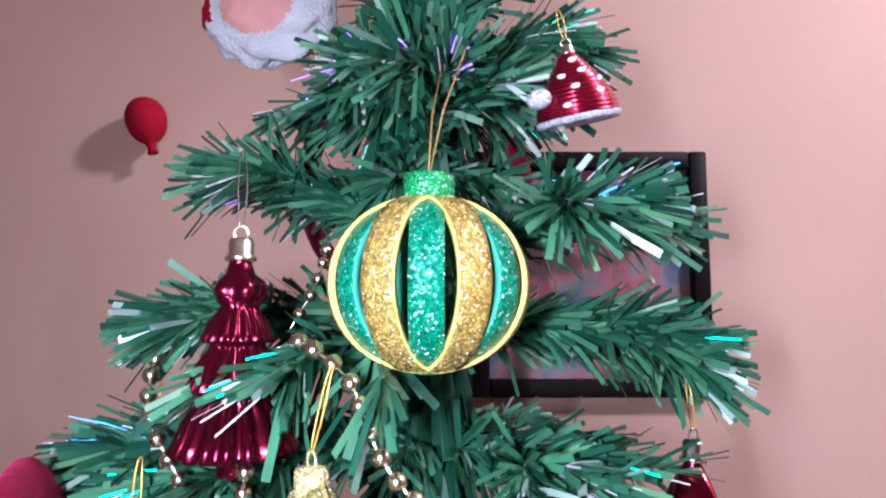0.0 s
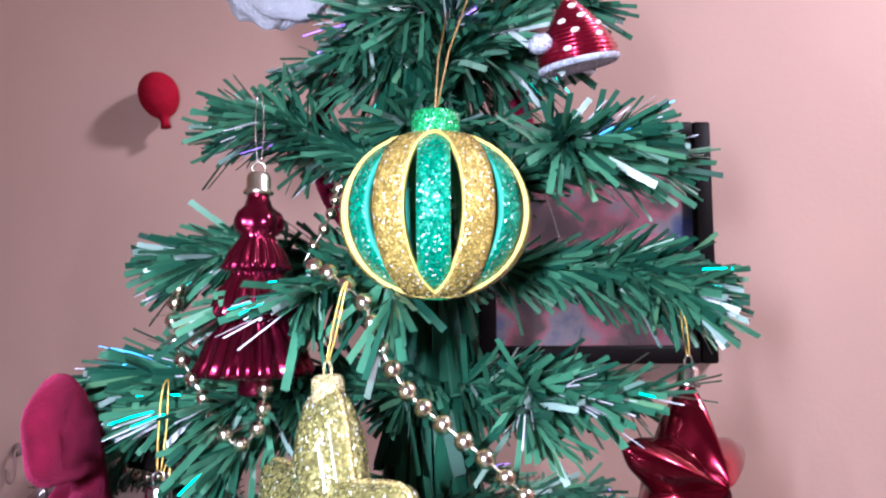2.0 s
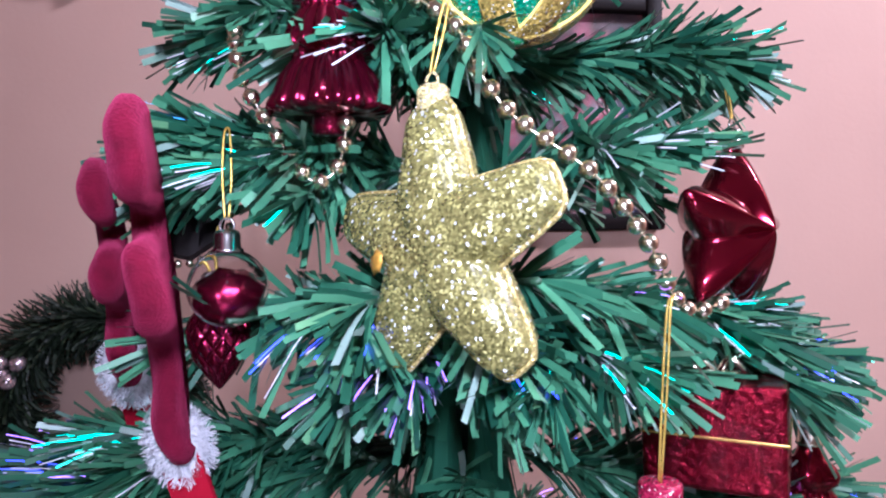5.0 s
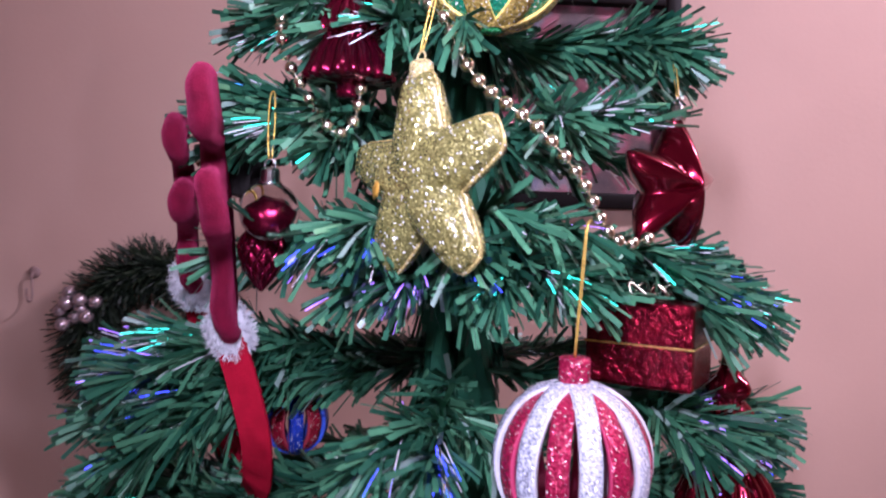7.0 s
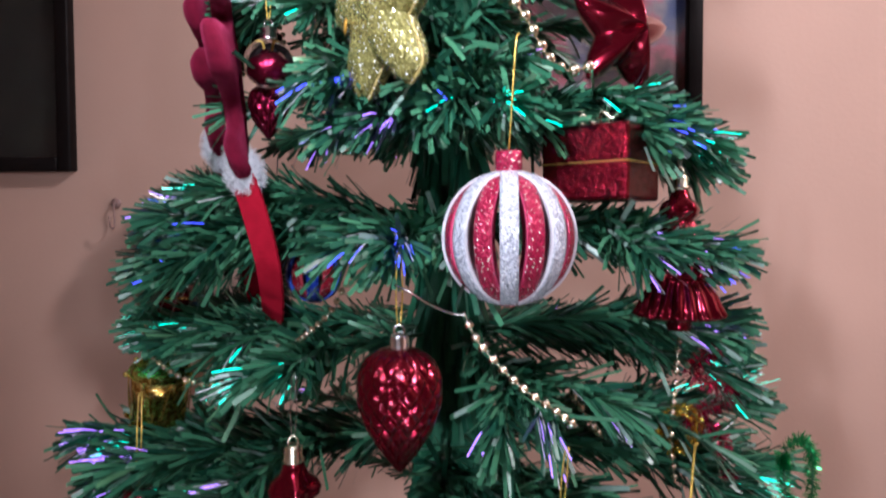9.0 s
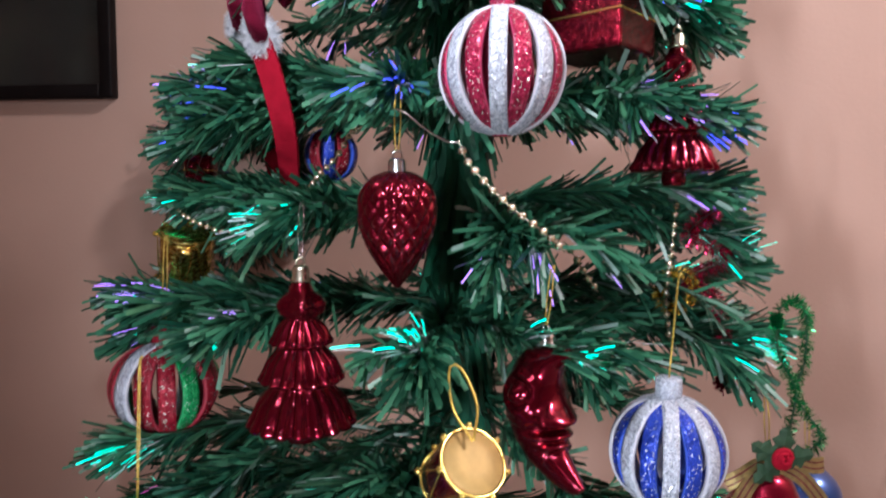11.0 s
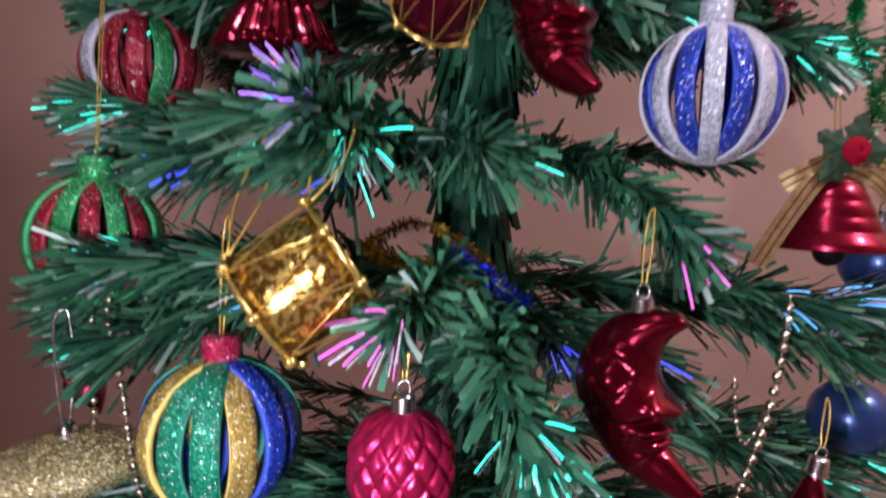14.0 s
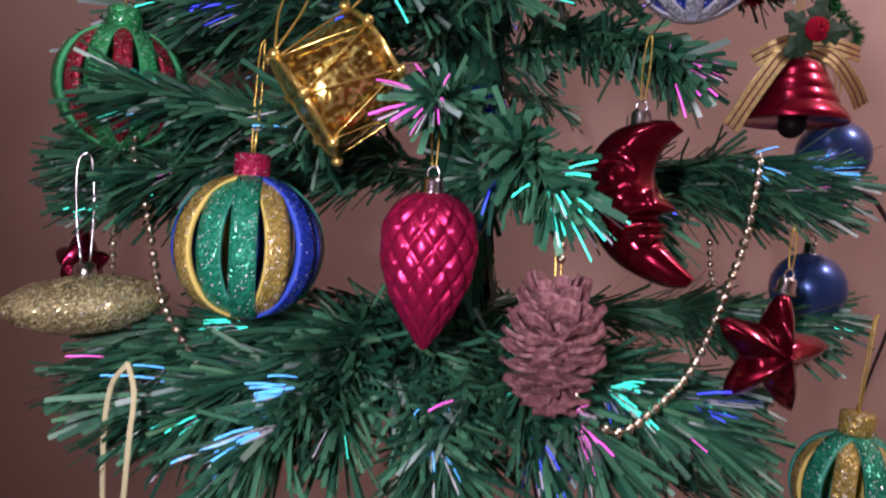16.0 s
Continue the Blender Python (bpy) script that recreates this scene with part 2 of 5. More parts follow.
slab("wall_north", (-1.9, WALL_Y, 0), (1.7, WALL_Y + 0.15, 2.7), wall_mat, "salmon pink painted plaster wall behind the tree", "wall")
slab("wall_south", (-1.9, -2.75, 0), (1.7, -2.6, 2.7), dim_wall, "unseen wall closing the room, dull salmon brown to tune the bounce light", "wall")
slab("wall_west", (-2.05, -2.75, 0), (-1.9, WALL_Y + 0.15, 2.7), dim_wall, "unseen wall closing the room, dull salmon brown to tune the bounce light", "wall")
slab("wall_east", (1.7, -2.75, 0), (1.85, WALL_Y + 0.15, 2.7), wall_mat, "salmon pink painted plaster wall", "wall")
slab("floor", (-2.05, -2.75, -0.1), (1.85, WALL_Y + 0.15, 0), floor_mat, "grey brown tiled floor", "floor")
slab("ceiling", (-2.05, -2.75, 2.7), (1.85, WALL_Y + 0.15, 2.8), plain_white, "off-white painted ceiling", "ceiling")

# ---- the tree ----
TRUNK = Vector((-0.012, 0.40, 0.0))
tree = thing("christmas_tree", (TRUNK.x, TRUNK.y, 0.0), "green artificial christmas tree with strip needles and glowing fibre tips", "christmas tree")
bm = bmesh.new()
tube(bm, [Vector((0, 0, z)) for z in np.linspace(0.12, 1.78, 24)], lambda t: 0.026 - 0.015 * t, 14)
part("trunk", bm, trunk_mat, tree, "dark green wrapped trunk pole")
trunk_ob = tree.children[0]
bm = bmesh.new()
for k in range(3):
    a = 2 * math.pi * k / 3 + 0.4
    tube(bm, spline([(0, 0, 0.2), (0.08 * math.cos(a), 0.08 * math.sin(a), 0.14), (0.26 * math.cos(a), 0.26 * math.sin(a), 0.012)], 6), 0.011, 8)
part("stand", bm, stem_mat, tree, "dark green folding stand with three feet")

rng = np.random.default_rng(5)


def strips(P, D, N, length, width, bend):
    """Flat needles: start P, direction D, flat normal N; two quads each. Returns vertices and faces."""
    n = len(P)
    Wd = np.cross(D, N)
    Wd /= np.linalg.norm(Wd, axis=1, keepdims=True) + 1e-9
    V = np.zeros((n, 6, 3))
    for j, (t, w) in enumerate(((0, 0.75), (0.5, 1.0), (1.0, 0.95))):
        c = P + D * (length * t)[:, None] + N * (bend * length * t * t)[:, None]
        c[:, 2] -= 0.10 * length * t * t
        V[:, 2 * j] = c - Wd * (width * w / 2)[:, None]
        V[:, 2 * j + 1] = c + Wd * (width * w / 2)[:, None]
    base = (np.arange(n) * 6)[:, None]
    F = np.concatenate([base + np.array([[0, 1, 3, 2]]), base + np.array([[2, 3, 5, 4]])])
    return V.reshape(-1, 3), F


def brush(path, density, length, width, spread, start=0.0):
    """Needles round a path (list of Vectors)."""
    pts = np.array([tuple(p) for p in path])
    seg = np.linalg.norm(np.diff(pts, axis=0), axis=1)
    cum = np.concatenate([[0], np.cumsum(seg)])
    total = cum[-1]
    n = max(6, int(total * density * (1 - start)))
    s = total * (start + (1 - start) * rng.random(n))
    s[: n // 7] = total * (0.96 + 0.04 * rng.random(n // 7))
    P = np.stack([np.interp(s, cum, pts[:, i]) for i in range(3)], 1)
    i = np.clip(np.searchsorted(cum, s) - 1, 0, len(seg) - 1)
    T = np.diff(pts, axis=0)[i] / seg[i][:, None]
    R = rng.normal(size=(n, 3))
    R -= T * (R * T).sum(1, keepdims=True)
    R /= np.linalg.norm(R, axis=1, keepdims=True)
    ang = np.radians(spread + 13 * rng.normal(size=n))
    ang *= np.where(s > total * 0.95, 0.75, 1.0)
    D = T * np.cos(ang)[:, None] + R * np.sin(ang)[:, None]
    N0 = rng.normal(size=(n, 3)) * 0.6 + R * np.cos(ang)[:, None] - T * np.sin(ang)[:, None]
    N0 -= D * (N0 * D).sum(1, keepdims=True)
    N0 /= np.linalg.norm(N0, axis=1, keepdims=True)
    L = length * (0.65 + 0.5 * rng.random(n))
    return strips(P, D, N0, L, width * (0.8 + 0.4 * rng.random(n)), 0.12 * rng.normal(size=n))


# ornaments that hang free in front of the needles: place and radius
FREE = [(-0.006, 0.283, 1.466, 0.042), (-0.042, 0.236, 1.346, 0.046), (0.029, 0.218, 1.212, 0.040), (0.132, 0.232, 0.985, 0.038),
        (-0.100, 0.170, 0.806, 0.043), (-0.211, 0.265, 0.995, 0.026), (-0.092, 0.209, 1.010, 0.034), (-0.092, 0.209, 1.055, 0.024), (0.014, 0.122, 1.006, 0.026),
        (-0.045, 0.140, 0.885, 0.036), (0.003, 0.134, 0.808, 0.027), (0.003, 0.134, 0.780, 0.022), (0.063, 0.14, 0.772, 0.026), (0.098, 0.173, 0.850, 0.036), (0.112, 0.165, 0.812, 0.018),
        (0.057, 0.196, 1.030, 0.022), (0.057, 0.196, 0.995, 0.024), (-0.031, 0.202, 1.128, 0.026), (-0.031, 0.202, 1.10, 0.022), (0.150, 0.302, 1.156, 0.026),
        (0.108, 0.307, 1.346, 0.036), (0.187, 0.222, 0.765, 0.034), (0.217, 0.305, 0.920, 0.036), (0.095, 0.285, 1.258, 0.024),
        (-0.148, 0.290, 1.30, 0.022), (-0.141, 0.300, 1.215, 0.016), (-0.145, 0.25, 1.365, 0.03), (-0.082, 0.276, 1.455, 0.020), (-0.085, 0.276, 1.405, 0.016),
        (-0.092, 0.209, 1.082, 0.015), (-0.012, 0.245, 0.899, 0.024), (0.180, 0.355, 1.09, 0.018), (-0.167, 0.275, 1.114, 0.011), (-0.190, 0.280, 1.120, 0.011), (-0.091, 0.275, 1.371, 0.011),
        (-0.114, 0.279, 1.400, 0.010), (-0.035, 0.256, 1.427, 0.014), (-0.014, 0.247, 1.390, 0.014), (0.015, 0.240, 1.367, 0.014), (0.038, 0.247, 1.343, 0.014),
        (0.054, 0.256, 1.319, 0.011), (0.072, 0.264, 1.313, 0.011), (0.022, 0.198, 1.143, 0.010), (0.045, 0.200, 1.123, 0.010), (-0.122, 0.280, 1.330, 0.016),
        (-0.169, 0.188, 0.813, 0.010), (-0.143, 0.172, 0.760, 0.010), (0.158, 0.225, 0.781, 0.011), (0.119, 0.172, 0.738, 0.011), (0.175, 0.245, 0.821, 0.010),
        (-0.100, 0.170, 0.848, 0.015), (0.029, 0.218, 1.254, 0.010), (-0.200, 0.205, 0.934, 0.016), (0.002, 0.134, 0.842, 0.010), (0.244, 0.330, 1.02, 0.020), (-0.105, 0.420, 1.640, 0.030), (-0.221, 0.205, 0.760, 0.030), (0.118, 0.172, 0.800, 0.014), (0.058, 0.29, 1.556, 0.024), (0.050, 0.28, 1.572, 0.014), (0.072, 0.29, 1.552, 0.016), (0.042, 0.295, 1.552, 0.012),
        (0.079, 0.300, 1.096, 0.012), (0.088, 0.300, 1.083, 0.012), (0.155, 0.335, 1.095, 0.010), (0.152, 0.330, 1.055, 0.010), (0.180, 0.340, 1.112, 0.018), (0.180, 0.340, 1.070, 0.018), (0.192, 0.340, 1.030, 0.012),
        (0.018, 0.200, 0.892, 0.009), (0.030, 0.198, 0.885, 0.010), (0.042, 0.199, 0.877, 0.009), (-0.004, 0.252, 1.402, 0.015), (0.027, 0.243, 1.355, 0.014)]


def trimmed(V, F):
    """Leaves out the needles that the ornaments push aside as they hang."""
    V4 = V.reshape(-1, 6, 3)
    mid = (V4[:, 2] + V4[:, 5]) / 2 + np.array([TRUNK.x, TRUNK.y, 0])
    keep = clear_of(mid) & clear_of(V4[:, 4] + np.array([TRUNK.x, TRUNK.y, 0]))
    n = int(keep.sum())
    base = (np.arange(n) * 6)[:, None]
    return V4[keep].reshape(-1, 3), np.concatenate([base + np.array([[0, 1, 3, 2]]), base + np.array([[2, 3, 5, 4]])])


def clear_of(mid):
    keep = np.ones(len(mid), bool)
    for x, y, z, r in FREE:
        c = np.array([x, y, z])
        way = np.array([0.02, -0.15, z + 0.02]) - c
        way /= np.linalg.norm(way)
        d = mid - c
        s = np.clip(d @ way, -0.004, None)
        keep &= np.linalg.norm(d - s[:, None] * way, axis=1) > r
    return keep


def raw_mesh(name, V, F, mats):
    me = bpy.data.meshes.new(name)
    me.from_pydata(V.tolist(), [], F.tolist())
    for m in mats:
        me.materials.append(m)
    me.update()
    return me


def branch(tip, base_z, sag=0.0, fibres=10, needle=0.037, density=1700, twigs=2, glow=None, spread=30):
    tip = Vector(tip) - TRUNK
    base = Vector((0, 0, base_z))
    d = tip - base
    L = d.length
    mid = base + d * 0.55 + Vector((0, 0, sag))
    path = spline([base, mid, tip - d.normalized() * min(needle * 1.0, L * 0.36)], 6)
    Vs, Fs, off = [], [], 0
    twig_paths = []
    flat = Vector((-d.y, d.x, 0)).normalized()
    for k in range(twigs):
        f = 0.35 + 0.3 * k / max(twigs, 1) + 0.1 * rng.random()
        at = path[int(f * (len(path) - 1))]
        sgn = 1 if (k % 2 == 0) else -1
        way = (d.normalized() * 0.8 + flat * sgn * (0.45 + 0.2 * rng.random()) + Vector((0, 0, 0.06 * rng.normal()))).normalized()
        ln = L * (0.95 - f) * 0.72
        twig_paths.append(spline([at, at + way * ln * 0.5, at + way * ln + Vector((0, 0, -0.008))], 4))
    for pth, st in [(path, 0.24 if L > 0.15 else 0.06)] + [(q, 0.1) for q in twig_paths]:
        V, F = trimmed(*brush(pth, density, needle, 0.0025 + 0.0006 * (base_z > 1.0), spread, st))
        Vs.append(V)
        Fs.append(F + off)
        off += len(V)
    b2 = bmesh.new()
    for q in [path] + twig_paths:
        tube(b2, q, 0.0016, 5)
    ob = part("branch", b2, stem_mat, tree)
    nd = new("needles", raw_mesh("needles", np.concatenate(Vs), np.concatenate(Fs), [needle_mat]))
    nd.parent = ob
    tagged(nd, "flat green film needles", "", "", "stuff")
    if fibres:
        ends = [path] + twig_paths
        P, D = [], []
        drift = 0.18 * Vector(rng.normal(size=3))
        for k in range(fibres):
            q = ends[0] if k < fibres * 0.6 else ends[k % len(ends)]
            t = (q[-1] - q[-2]).normalized()
            w = Vector(rng.normal(size=3))
            P.append(q[-1] - t * (0.012 + 0.02 * rng.random()))
            D.append((t + 0.14 * w + drift).normalized())
        P, D = np.array([tuple(p) for p in P]), np.array([tuple(p) for p in D])
        ok = clear_of(P + D * 0.03 + np.array([TRUNK.x, TRUNK.y, 0]))
        P, D = P[ok], D[ok]
        fibres = len(P)
        if fibres < 2:
            return ob
        N0 = np.cross(D, rng.normal(size=D.shape))
        N0 /= np.linalg.norm(N0, axis=1, keepdims=True)
        ln = 0.032 + 0.02 * rng.random(fibres)
        V, F = strips(P, D, N0, ln, np.full(fibres, 0.0007), 0.05 * rng.normal(size=fibres))
        lit = rng.random(fibres) < (0.25 if tip.z > 1.36 else 0.6)
        k = np.where(lit)[0]
        V2, F2 = strips(P[k] + D[k] * (ln[k] * 0.55)[:, None], D[k], np.roll(N0[k], 1, 1), ln[k] * 0.5, np.full(len(k), 0.0008), np.zeros(len(k)))
        hue = (0, 4, 0, 2) if tip.z > 1.36 else (1, 1, 2, 0, 1, 2) if tip.z > 1.17 else (0, 0, 0, 1, 2) if tip.z > 0.97 else (0, 0, 1, 0, 4, 3, 0, 1)
        g = GLOWS[hue[int(rng.integers(len(hue)))]] if glow is None else GLOWS[glow]
        me = raw_mesh("fibre_optic", np.concatenate([V, V2]), np.concatenate([F, F2 + len(V)]), [fibre_mat, g])
        me.polygons.foreach_set("material_index", [0] * len(F) + [1] * len(F2))
        f = new("fibre_optic", me)
        f.parent = ob
        tagged(f, "clear fibre optic strands with glowing tips", "", "", "stuff")
    return ob

# tips of the branches that can be told apart
TIPS = [
    (-0.139, 0.360, 1.540),
    (0.101, 0.280, 1.514),
    (-0.165, 0.330, 1.450),
    (0.151, 0.330, 1.430),
    (-0.075, 0.235, 1.422),
    (-0.169, 0.290, 1.395),
    (0.092, 0.360, 1.624),
    (-0.070, 0.360, 1.608),
    (0.009, 0.270, 1.578),
    (0.078, 0.250, 1.385),
    (-0.152, 0.250, 1.315),
    (0.162, 0.280, 1.283),
    (-0.007, 0.200, 1.334),
    (-0.237, 0.360, 1.249),
    (0.153, 0.340, 1.437),
    (-0.162, 0.280, 1.378),
    (-0.063, 0.240, 1.284),
    (0.041, 0.220, 1.290),
    (0.213, 0.370, 1.271),
    (-0.272, 0.380, 1.228),
    (-0.251, 0.340, 1.199),
    (0.219, 0.340, 1.196),
    (-0.265, 0.340, 1.142),
    (0.246, 0.420, 1.114),
    (-0.042, 0.190, 1.202),
    (0.152, 0.300, 1.305),
    (-0.085, 0.220, 1.324),
    (-0.264, 0.360, 1.222),
    (-0.280, 0.360, 1.145),
    (0.215, 0.380, 1.272),
    (0.209, 0.340, 1.195),
    (0.233, 0.340, 1.088),
    (0.251, 0.330, 1.025),
    (-0.164, 0.250, 1.115),
    (-0.273, 0.300, 1.057),
    (0.070, 0.200, 1.099),
    (-0.241, 0.260, 1.045),
    (-0.282, 0.360, 1.186),
    (0.219, 0.340, 1.151),
    (0.233, 0.380, 1.112),
    (-0.308, 0.320, 1.062),
    (0.262, 0.360, 1.031),
    (-0.311, 0.300, 0.937),
    (-0.010, 0.120, 1.051),
    (-0.047, 0.110, 0.948),
    (-0.148, 0.150, 0.939),
    (0.100, 0.190, 1.031),
    (0.276, 0.320, 0.846),
    (-0.275, 0.240, 0.820),
    (-0.350, 0.330, 0.850),
    (-0.199, 0.140, 0.723),
    (-0.123, 0.100, 0.715),
    (-0.268, 0.220, 0.849),
    (0.274, 0.300, 0.867),
    (0.179, 0.180, 0.718),
    (-0.067, 0.050, 0.721),
    (0.097, 0.090, 0.727),
    (0.289, 0.330, 0.775),
    (-0.286, 0.250, 0.836),
    (-0.193, 0.160, 0.886),
    (0.084, 0.160, 0.845),
    (0.160, 0.270, 1.205),
    (-0.067, 0.140, 0.747),
    (-0.066, 0.090, 0.729),
    (0.073, 0.110, 0.716),
    (-0.192, 0.160, 0.734),
    (-0.143, 0.170, 0.749),
    (0.124, 0.150, 0.733),
    (-0.188, 0.138, 0.887),
    (0.178, 0.285, 1.196),
    (-0.247, 0.240, 1.063),
    (-0.243, 0.210, 0.975),
]
TIERS = (0.62, 0.685, 0.742, 0.862, 0.957, 1.048, 1.13, 1.22, 1.30, 1.378, 1.452, 1.53, 1.585)
for tip in TIPS:
    tier = min(TIERS, key=lambda z: abs(z - tip[2] - (0.02 if tip[2] > 1.5 else 0.0)))
    if tip[2] > 1.5:
        tier = tip[2] - 0.04
    far = math.hypot(tip[0] - TRUNK.x, tip[1] - TRUNK.y)
    low = tip[2] < 0.96
    branch(tip, tier, sag=0.004, fibres=28, twigs=2 if far > 0.13 else 1, needle=0.047 if low else 0.038, spread=21 if low else 27, density=1850 if low else 2000)


def sprig(points, needle, width, density, spread, fibres, glow, bare=0.64):
    """A bushy branch end that comes forward between the ornaments."""
    pts = [Vector(p) - TRUNK for p in points]
    path = spline(pts, 6)
    bm = bmesh.new()
    tube(bm, path, 0.0016, 5)
    ob = part("branch", bm, stem_mat, tree)
    V, F = brush(path, density, needle, width, spread, bare)
    nd = new("needles", raw_mesh("needles", V, F, [needle_mat]))
    nd.parent = ob
    tagged(nd, "flat green film needles", "", "", "stuff")
    t = (path[-1] - path[-3]).normalized()
    D = np.array([tuple(t)]) + 0.32 * rng.normal(size=(fibres, 3))
    D /= np.linalg.norm(D, axis=1, keepdims=True)
    P = np.repeat(np.array([tuple(path[-1] - t * 0.006)]), fibres, 0)
    N0 = np.cross(D, rng.normal(size=D.shape))
    N0 /= np.linalg.norm(N0, axis=1, keepdims=True)
    ln = 0.026 + 0.014 * rng.random(fibres)
    V, F = strips(P, D, N0, ln, np.full(fibres, 0.0007), 0.05 * rng.normal(size=fibres))
    V2, F2 = strips(P + D * (ln * 0.5)[:, None], D, np.roll(N0, 1, 1), ln * 0.55, np.full(fibres, 0.0007), np.zeros(fibres))
    me = raw_mesh("fibre_optic", np.concatenate([V, V2]), np.concatenate([F, F2 + len(V)]), [fibre_mat, GLOWS[glow]])
    me.polygons.foreach_set("material_index", [0] * len(F) + [1] * len(F2))
    f = new("fibre_optic", me)
    f.parent = ob
    tagged(f, "clear fibre optic strands with glowing tips", "", "", "stuff")


sprig([(-0.005, 0.370, 0.872), (0.022, 0.240, 0.876), (0.040, 0.140, 0.860), (0.056, 0.105, 0.842)], 0.031, 0.0034, 3000, 32, 14, 0)
sprig([(-0.005, 0.370, 0.880), (0.000, 0.240, 0.890), (0.008, 0.160, 0.884), (0.003, 0.118, 0.876)], 0.025, 0.0027, 3000, 38, 12, 3)
sprig([(-0.018, 0.370, 0.955), (-0.030, 0.240, 0.955), (-0.034, 0.160, 0.955), (-0.040, 0.130, 0.962)], 0.030, 0.0036, 2300, 34, 12, 2, 0.45)
sprig([(0.010, 0.375, 0.955), (0.060, 0.290, 0.952), (0.098, 0.220, 0.930), (0.116, 0.190, 0.912)], 0.033, 0.0032, 2300, 32, 8, 3, 0.15)
# the ring of branches behind and between them, tier by tier
for k, z in enumerate(TIERS):
    reach = 0.33 - 0.225 * (z - 0.65) / 0.95
    for j in range(6):
        # the lower tiers have wide gaps behind the pole, to the east
        if z < 1.0 and j in ((1, 3) if k % 2 else (1, 4)):
            continue
        a = math.pi * (j + 0.3 + 0.3 * (k % 2)) / 5.6 - 0.12 + 0.08 * rng.normal()
        r = reach * 0.92 * (0.9 + 0.15 * rng.random())
        branch((TRUNK.x + r * math.cos(a), TRUNK.y + r * math.sin(a), z + 0.003 * rng.normal()), z, sag=0.003, fibres=3, twigs=2, density=900, needle=0.028, spread=18)
    for j in range(5 if z > 1.28 else 3):
        # short dark inner sprigs round the pole
        a = 2 * math.pi * (j + 0.5 * (k % 2)) / 5
        branch((TRUNK.x + 0.07 * math.cos(a), TRUNK.y + 0.07 * math.sin(a), z - 0.012), z + 0.012, fibres=0, twigs=0, density=1500)
# film strips wound along the pole
n = 2600
wz, wa = 0.35 + 1.33 * rng.random(n), 2 * math.pi * rng.random(n)
wr_ = 0.027 - 0.0115 * (wz - 0.12) / 1.66
out = np.stack([np.cos(wa), np.sin(wa), np.zeros(n)], 1)
side = np.stack([-np.sin(wa), np.cos(wa), np.zeros(n)], 1)
flare = np.radians(5 + 9 * rng.random(n))[:, None]
way = -np.cos(flare) * np.array([[0, 0, 1.0]]) + np.sin(flare) * out + 0.16 * rng.normal(size=(n, 1)) * side
way /= np.linalg.norm(way, axis=1, keepdims=True)
face = out + 0.25 * rng.normal(size=(n, 1)) * side
face -= way * (face * way).sum(1, keepdims=True)
face /= np.linalg.norm(face, axis=1, keepdims=True)
V, F = strips(out * wr_[:, None] + np.array([[0, 0, 1.0]]) * wz[:, None], way, face, 0.045 + 0.025 * rng.random(n), 0.005 + 0.003 * rng.random(n), 0.05 * rng.normal(size=n))
wrap = new("wrapping", raw_mesh("wrapping", V, F, [wrap_mat]))
wrap.parent = trunk_ob
tagged(wrap, "green film strips wound round the pole", "", "", "stuff")
# the top of the tree
for k in range(7):
    a = 2 * math.pi * k / 7
    branch((TRUNK.x + 0.06 * math.cos(a), TRUNK.y + 0.06 * math.sin(a), 1.70 + 0.02 * rng.normal()), 1.62, fibres=4, twigs=0)

# ---- pictures on the wall ----


def wall_picture(x0, x1, z0, z1, label, tones, border=0.022):
    th = thing("picture_frame", ((x0 + x1) / 2, WALL_Y, (z0 + z1) / 2), label, "picture", "pictures on the wall")
    w, h = x1 - x0, z1 - z0
    for nm, c, s in (("side", (-w / 2 + border / 2, 0), (border, h)), ("side", (w / 2 - border / 2, 0), (border, h)),
                     ("rail", (0, h / 2 - border / 2), (w - 2 * border, border)), ("rail", (0, -h / 2 + border / 2), (w - 2 * border, border))):
        bm = bmesh.new()
        box(bm, (c[0], -0.010, c[1]), (s[0], 0.020, s[1]), bevel=0.003)
        part(nm, bm, black_wood, th)
    bm = bmesh.new()
    box(bm, (0, -0.004, 0), (w - 2 * border, 0.004, h - 2 * border))
    part("print", bm, tones, th, "dim printed picture", False)
    bm = bmesh.new()
    box(bm, (0, -0.0085, 0), (w - 2 * border, 0.002, h - 2 * border))
    g = part("glass", bm, glass_mat, th, "reflecting picture glass", False)
    g.visible_shadow = False
    return th


def print_mat(name, stops, scale, grain=5.0):
    m = bpy.data.materials.new(name)
    m.use_nodes = True
    n, l = m.node_tree.nodes, m.node_tree.links
    tc = n.new("ShaderNodeTexCoord")
    nz = n.new("ShaderNodeTexNoise")
    nz.inputs["Scale"].default_value, nz.inputs["Detail"].default_value = scale, grain
    l.new(tc.outputs["Object"], nz.inputs["Vector"])
    r = n.new("ShaderNodeValToRGB")
    while len(r.color_ramp.elements) < len(stops):
        r.color_ramp.elements.new(0.5)
    for e, (p, c) in zip(r.color_ramp.elements, stops):
        e.position, e.color = p, (*c, 1)
    l.new(nz.outputs["Fac"], r.inputs["Fac"])
    l.new(r.outputs["Color"], n["Principled BSDF"].inputs["Base Color"])
    n["Principled BSDF"].inputs["Roughness"].default_value = 0.4
    return m


